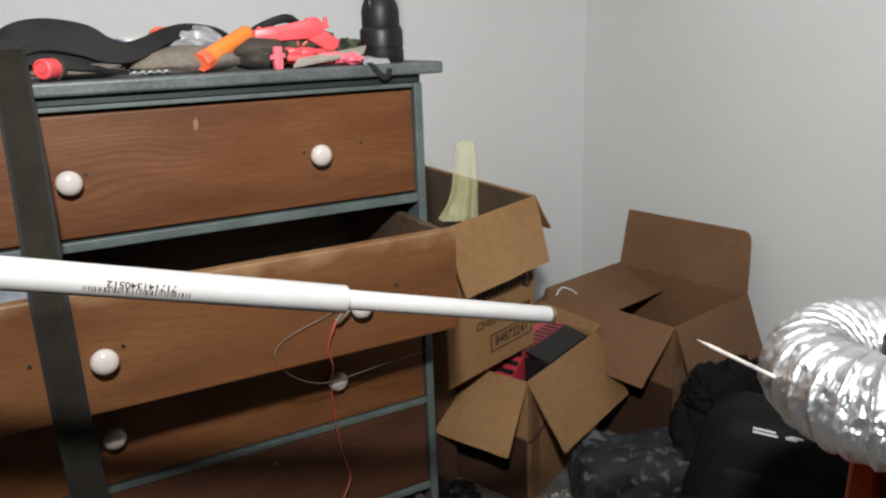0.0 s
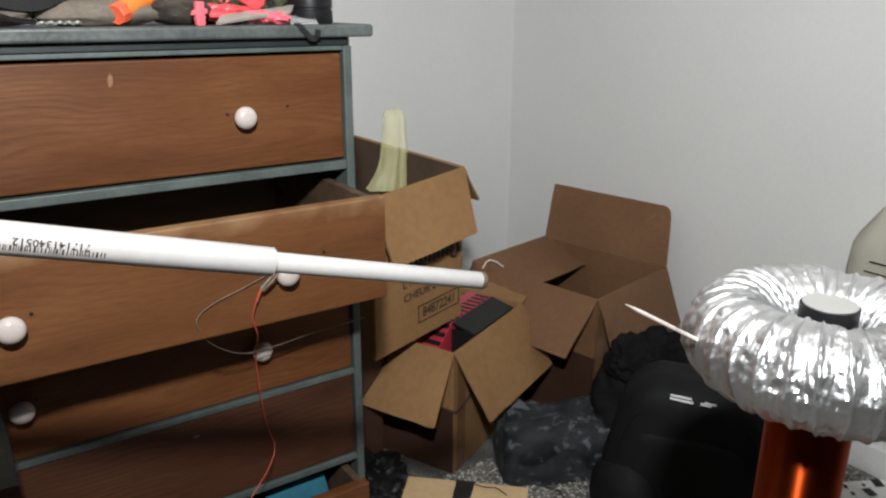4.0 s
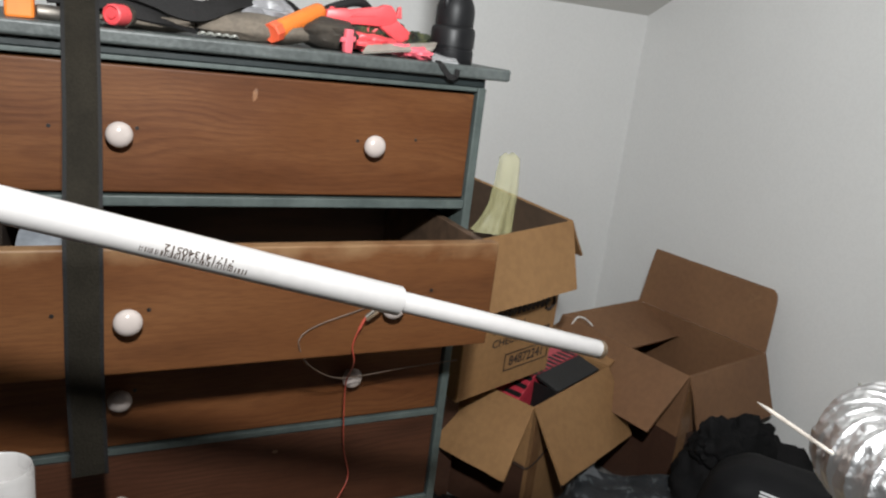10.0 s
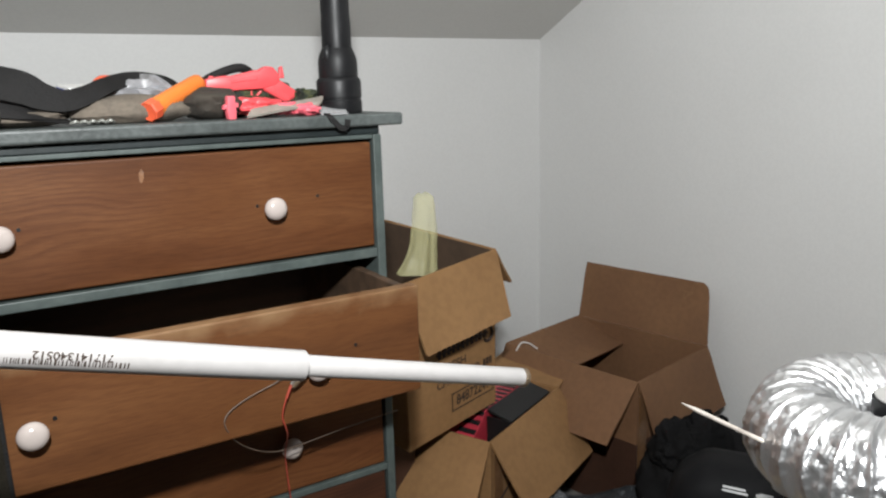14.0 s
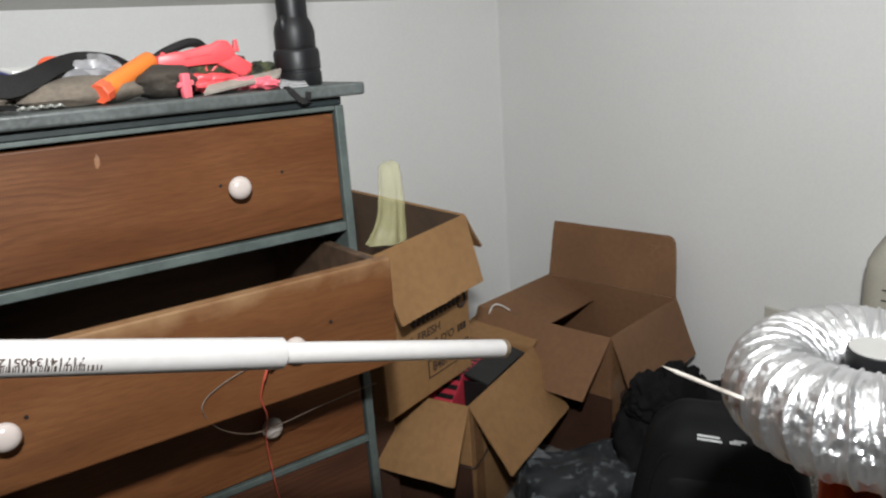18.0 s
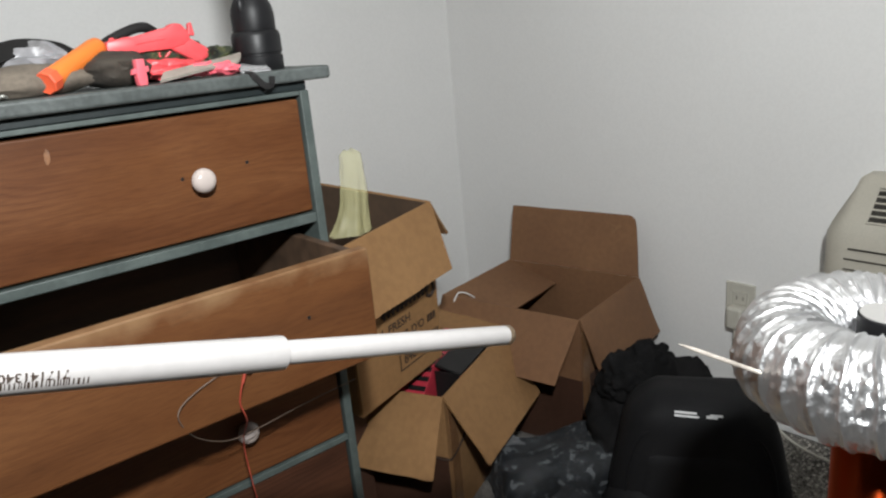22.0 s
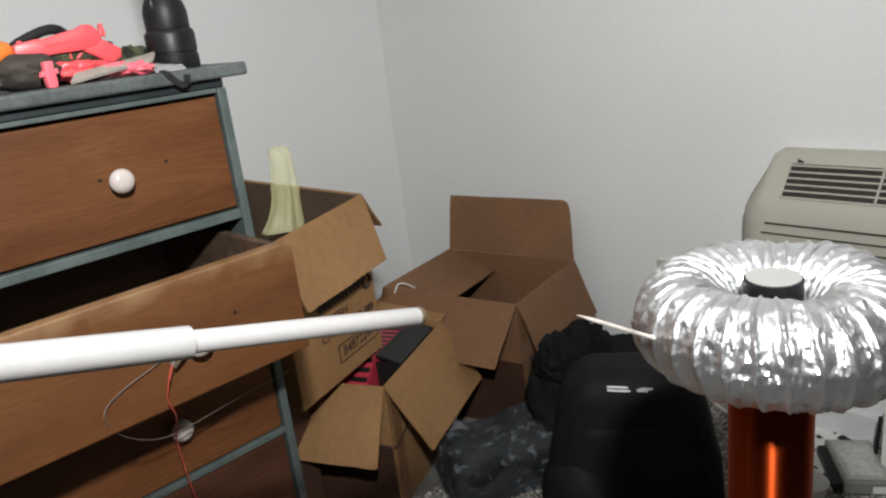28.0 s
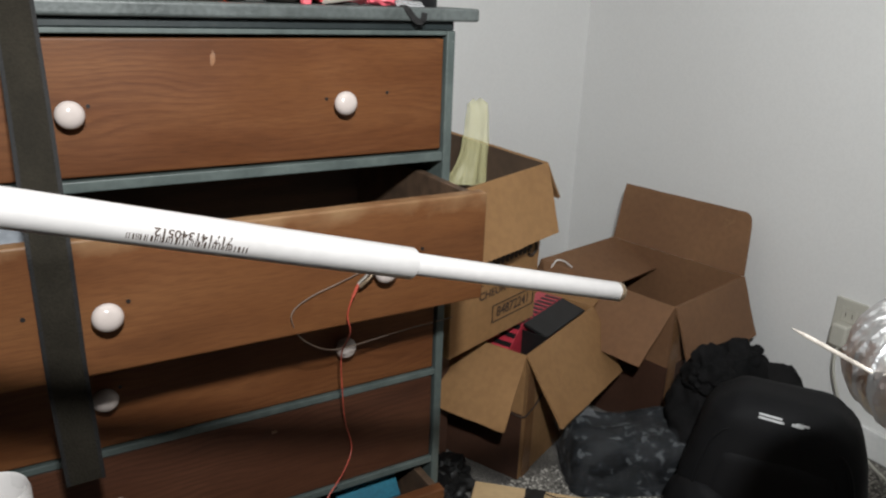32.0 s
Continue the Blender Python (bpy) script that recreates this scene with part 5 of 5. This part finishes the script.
sd = Vector((1.028 - (XF + 0.014), 0, 0.601 - 0.528)).normalized()
sn = Vector((-sd.z, 0, sd.x))
gm = Matrix.Translation((XF + 0.014, 0, 0.528)) @ Matrix(((sd.x, 0, sn.x, 0), (0, 1, 0, 0), (sd.z, 0, sn.z, 0), (0, 0, 0, 1)))
part("grille_recess", moved(box_bm(0.007, -0.78, -0.001, 0.078, -0.318, 0.0012), gm), BEIGE_DARK, ac, "dark recess behind the grille")
part("grille_surround", moved(joined([box_bm(0.003, -0.784, 0.0008, 0.0069, -0.314, 0.0032, 0.0008), box_bm(0.0781, -0.784, 0.0008, 0.082, -0.314, 0.0032, 0.0008), box_bm(0.007, -0.3179, 0.0008, 0.078, -0.314, 0.0032, 0.0008)]), gm), BEIGE, ac)
for k in range(5):
    part("grille_slat", moved(box_bm(0.0165 + 0.0138 * k, -0.78, 0.0013, 0.0200 + 0.0138 * k, -0.3185, 0.0045, 0.0008), gm), BEIGE, ac)
for y in (-0.478, -0.632):
    part("grille_bar", moved(box_bm(0.0072, y - 0.0018, 0.0018, 0.0778, y + 0.0018, 0.0052), gm), BEIGE, ac)
part("grille_chip", moved(extrude_shape([(0.080, 0), (0.087, 0), (0.080, 0.012)], 0.012, 0.0), gm @ pose(0, -0.328, 0.0016, 90, 0, 0)), BEIGE_DARK, ac)


# ---- outlet ----
ol = thing("wall_outlet", label="ivory wall outlet with a plug and cord", category="outlet")
part("plate", box_bm(GX - 0.007, -0.063, 0.214, GX - 0.0005, 0.007, 0.328, 0.003), IVORY, ol)
part("receptacle", box_bm(GX - 0.009, -0.045, 0.277, GX - 0.0066, -0.011, 0.308, 0.003), IVORY, ol)
part("slot", box_bm(GX - 0.0094, -0.037, 0.288, GX - 0.0088, -0.0355, 0.298), INK, ol)
part("slot", box_bm(GX - 0.0094, -0.022, 0.288, GX - 0.0088, -0.0205, 0.298), INK, ol)
plug = part("plug", roughen(box_bm(GX - 0.038, -0.047, 0.225, GX - 0.007, -0.010, 0.277, 0.006), 0.0008, 40), IVORY, ol, "square ivory plug")
part("cord", tube([(GX - 0.03, -0.03, 0.228), (GX - 0.032, -0.035, 0.17), (GX - 0.030, -0.07, 0.09), (GX - 0.04, -0.13, 0.03), (GX - 0.06, -0.20, 0.006), (GX - 0.08, -0.30, 0.006)], 0.0032, 8, 8), IVORY, ol)

# ---- clutter on the carpet ----
dv = thing("disk_enclosure", (0.945, -0.480, 0), 33, "flat grey metal case lying on the carpet", "electronics")
part("case", roughen(box_bm(-0.072, -0.042, 0.004, 0.072, 0.042, 0.030, 0.003), 0.0006, 40), PCBGREY, dv)
part("lid", box_bm(-0.064, -0.036, 0.0302, 0.064, 0.036, 0.0325, 0.001), mat("pale_lid", (0.42, 0.42, 0.38), (0.34, 0.34, 0.31), scale=20, rough=0.4), dv, "pale grey lid")
part("port_block", roughen(box_bm(-0.070, 0.0425, 0.002, 0.060, 0.058, 0.024, 0.002), 0.0015, 60), BLACKCARD, dv, "black connector strip along one side")
part("window", box_bm(-0.052, -0.028, 0.0326, 0.052, 0.028, 0.0332), mat("pale_sticker", (0.56, 0.57, 0.54), (0.46, 0.47, 0.44), scale=30, rough=0.25), dv, "pale sticker on the lid")
part("front_strip", box_bm(-0.0735, -0.034, 0.008, -0.0725, -0.006, 0.022), WHITEP, dv)
sh = thing("patterned_sheet", (0.975, -0.405, 0.0), 62, "white sheet with dark square pattern on the carpet", "paper")
part("sheet", roughen(box_bm(-0.085, -0.085, 0.002, 0.085, 0.075, 0.0045), 0.0018, 18), WHITEP, sh)
random.seed(8)
for k in range(24):
    x, y = -0.070 + 0.028 * (k % 6) + random.uniform(-.004, .004), -0.066 + 0.038 * (k // 6) + random.uniform(-.004, .004)
    w = 0.0115 if (k % 6 + k // 6) % 3 == 0 else random.uniform(0.0035, 0.006)
    part("square", moved(box_bm(-w, -w * 0.75, 0.0062, w, w * 0.75, 0.0072), pose(x, y, 0, 0, 0, random.uniform(-14, 14))), BLACKCARD, sh)
wb = thing("white_box", (1.00, -0.60, 0), 0, "plain white box standing by the wall", "box")
part("carton", roughen(box_bm(-0.045, -0.08, 0.0, 0.05, 0.085, 0.150, 0.003), 0.0008, 30), WHITEP, wb)
an = thing("antenna", (0.985, -0.497, 0), 0, "short black antenna standing on the carpet", "antenna")
part("base", revolve([(0, 0), (0.009, 0), (0.008, 0.008), (0.004, 0.012), (0, 0.012)], 16), BLACKMETAL, an, smooth=True)
part("mast", moved(revolve([(0, 0.011), (0.0038, 0.011), (0.0034, 0.112), (0, 0.114)], 14), pose(0, 0, 0, 3, 0, 0)), BLACKMETAL, an, smooth=True)
cu_ = thing("plastic_cup", (0.800, -0.440, 0.0), 0, "crumpled clear plastic cup on the carpet", "cup")
part("cup", roughen(revolve([(0, 0.0), (0.026, 0.0), (0.028, 0.003), (0.034, 0.05), (0.0355, 0.052), (0.033, 0.05), (0.027, 0.004), (0, 0.003)], 32), 0.003, 30), film_mat("milky_film", (0.8, 0.78, 0.76), 0.6, 0.2), cu_, smooth=True)
tagged(part("yellow_bag", roughen(lump((0.712, -0.470, 0.012), (0.048, 0.034, 0.020), 0.45, 3.0, 41, 4, flat=0.0), 0.004, 45), YELLOWBAG, smooth=True), "small crumpled yellow plastic bag on the carpet", "plastic bag")


heap = thing("black_bag", (0.172, 0.205, 0), 20, "crumpled black plastic bag on the carpet between dresser and boxes", "plastic bag")
part("bag", roughen(lump((0, 0, 0.022), (0.068, 0.060, 0.046), 0.40, 2.6, 51, 5, flat=0.0), 0.006, 40, 2.0), BLACKCARD, heap, smooth=True)
part("bag_neck", roughen(lump((-0.030, -0.052, 0.014), (0.036, 0.026, 0.026), 0.45, 2.8, 53, 4, flat=0.0), 0.005, 50, 5.0), BLACKCARD, heap, smooth=True)
tagged(part("black_pouch", lump((0.535, -0.120, 0.040), (0.050, 0.075, 0.080), 0.07, 1.6, 33, 4, flat=0.0), BAGCLOTH, smooth=True), "small black pouch lying against the backpack", "pouch")
tagged(part("black_cloth", lump((0.770, -0.625, 0.02), (0.085, 0.055, 0.050), 0.25, 2.0, 37, 4, flat=0.0), BLACKCLOTH, smooth=True), "crumpled black cloth on the carpet", "cloth")


def cable(points, r, label):
    return tagged(part("cable", tube(points, r, 8, 10), BLACKWIRE, smooth=True), label, "cable", "cables on the carpet")


cable([(0.985, -0.515, 0.10), (0.975, -0.525, 0.055), (0.965, -0.540, 0.02), (0.90, -0.585, 0.004), (0.83, -0.60, 0.004), (0.78, -0.55, 0.004)], 0.0022, "thin black cable trailing from the antenna")
cable([(0.66, -0.40, 0.004), (0.72, -0.43, 0.030), (0.76, -0.47, 0.012), (0.74, -0.52, 0.004), (0.70, -0.55, 0.004)], 0.0022, "black cable arching over the yellow bag")
cable([(0.88, -0.46, 0.004), (0.80, -0.52, 0.006), (0.74, -0.50, 0.004), (0.78, -0.56, 0.004), (0.86, -0.55, 0.004)], 0.0018, "thin black cable looped on the carpet")
cable([(0.35, 0.03, 0.004), (0.40, -0.01, 0.004), (0.45, -0.03, 0.007), (0.43, -0.07, 0.004), (0.39, -0.06, 0.004), (0.42, -0.11, 0.004), (0.36, -0.14, 0.004)], 0.0018, "thin black cable coiled behind the flat box")
cable([(0.44, 0.04, 0.004), (0.47, -0.01, 0.004), (0.46, -0.05, 0.004), (0.49, -0.06, 0.006), (0.48, -0.10, 0.004), (0.40, -0.16, 0.004)], 0.0018, "thin black cable wandering over the carpet")
cable([(0.12, 0.06, 0.004), (0.16, 0.10, 0.02), (0.20, 0.12, 0.012), (0.25, 0.11, 0.004), (0.30, 0.06, 0.004)], 0.0020, "black cable behind the flat box")

# ---- carpet tufts near the camera's view ----
random.seed(12)
tuft_v, tuft_f = [], []
for gx in np.arange(0.28, 1.05, 0.0075):
    for gy in np.arange(-0.66, 0.16, 0.0075):
        if gy > 0.10 - 0.5 * (gx - 0.3) + 0.35:
            continue
        x, y = gx + random.uniform(-0.002, 0.002), gy + random.uniform(-0.002, 0.002)
        r, h, a0 = random.uniform(0.0026, 0.0042), random.uniform(0.002, 0.0048), random.uniform(0, 6.28)
        n0 = len(tuft_v)
        for k in range(5):
            tuft_v.append((x + r * math.cos(a0 + 1.2566 * k), y + r * math.sin(a0 + 1.2566 * k), 0.0002))
        tuft_v.append((x + random.uniform(-.0015, .0015), y + random.uniform(-.0015, .0015), h))
        for k in range(5):
            tuft_f.append((n0 + k, n0 + (k + 1) % 5, n0 + 5))
tme = bpy.data.meshes.new("carpet_tufts")
tme.from_pydata(tuft_v, [], tuft_f)
TUFT = bpy.data.materials.new("tuft")
TUFT.use_nodes = True
nt, b = grid_nodes(TUFT)
geo = nt.nodes.new("ShaderNodeNewGeometry")
rmp = nt.nodes.new("ShaderNodeValToRGB")
rmp.color_ramp.elements[0].color, rmp.color_ramp.elements[1].color = (0.07, 0.064, 0.057, 1), (0.52, 0.49, 0.44, 1)
nt.links.new(geo.outputs["Random Per Island"], rmp.inputs[0])
nt.links.new(rmp.outputs[0], b.inputs["Base Color"])
b.inputs["Roughness"].default_value = 0.95
tme.materials.append(TUFT)
tagged(new("carpet_tufts", tme), "grey and beige looped carpet pile", "carpet", kind="stuff")
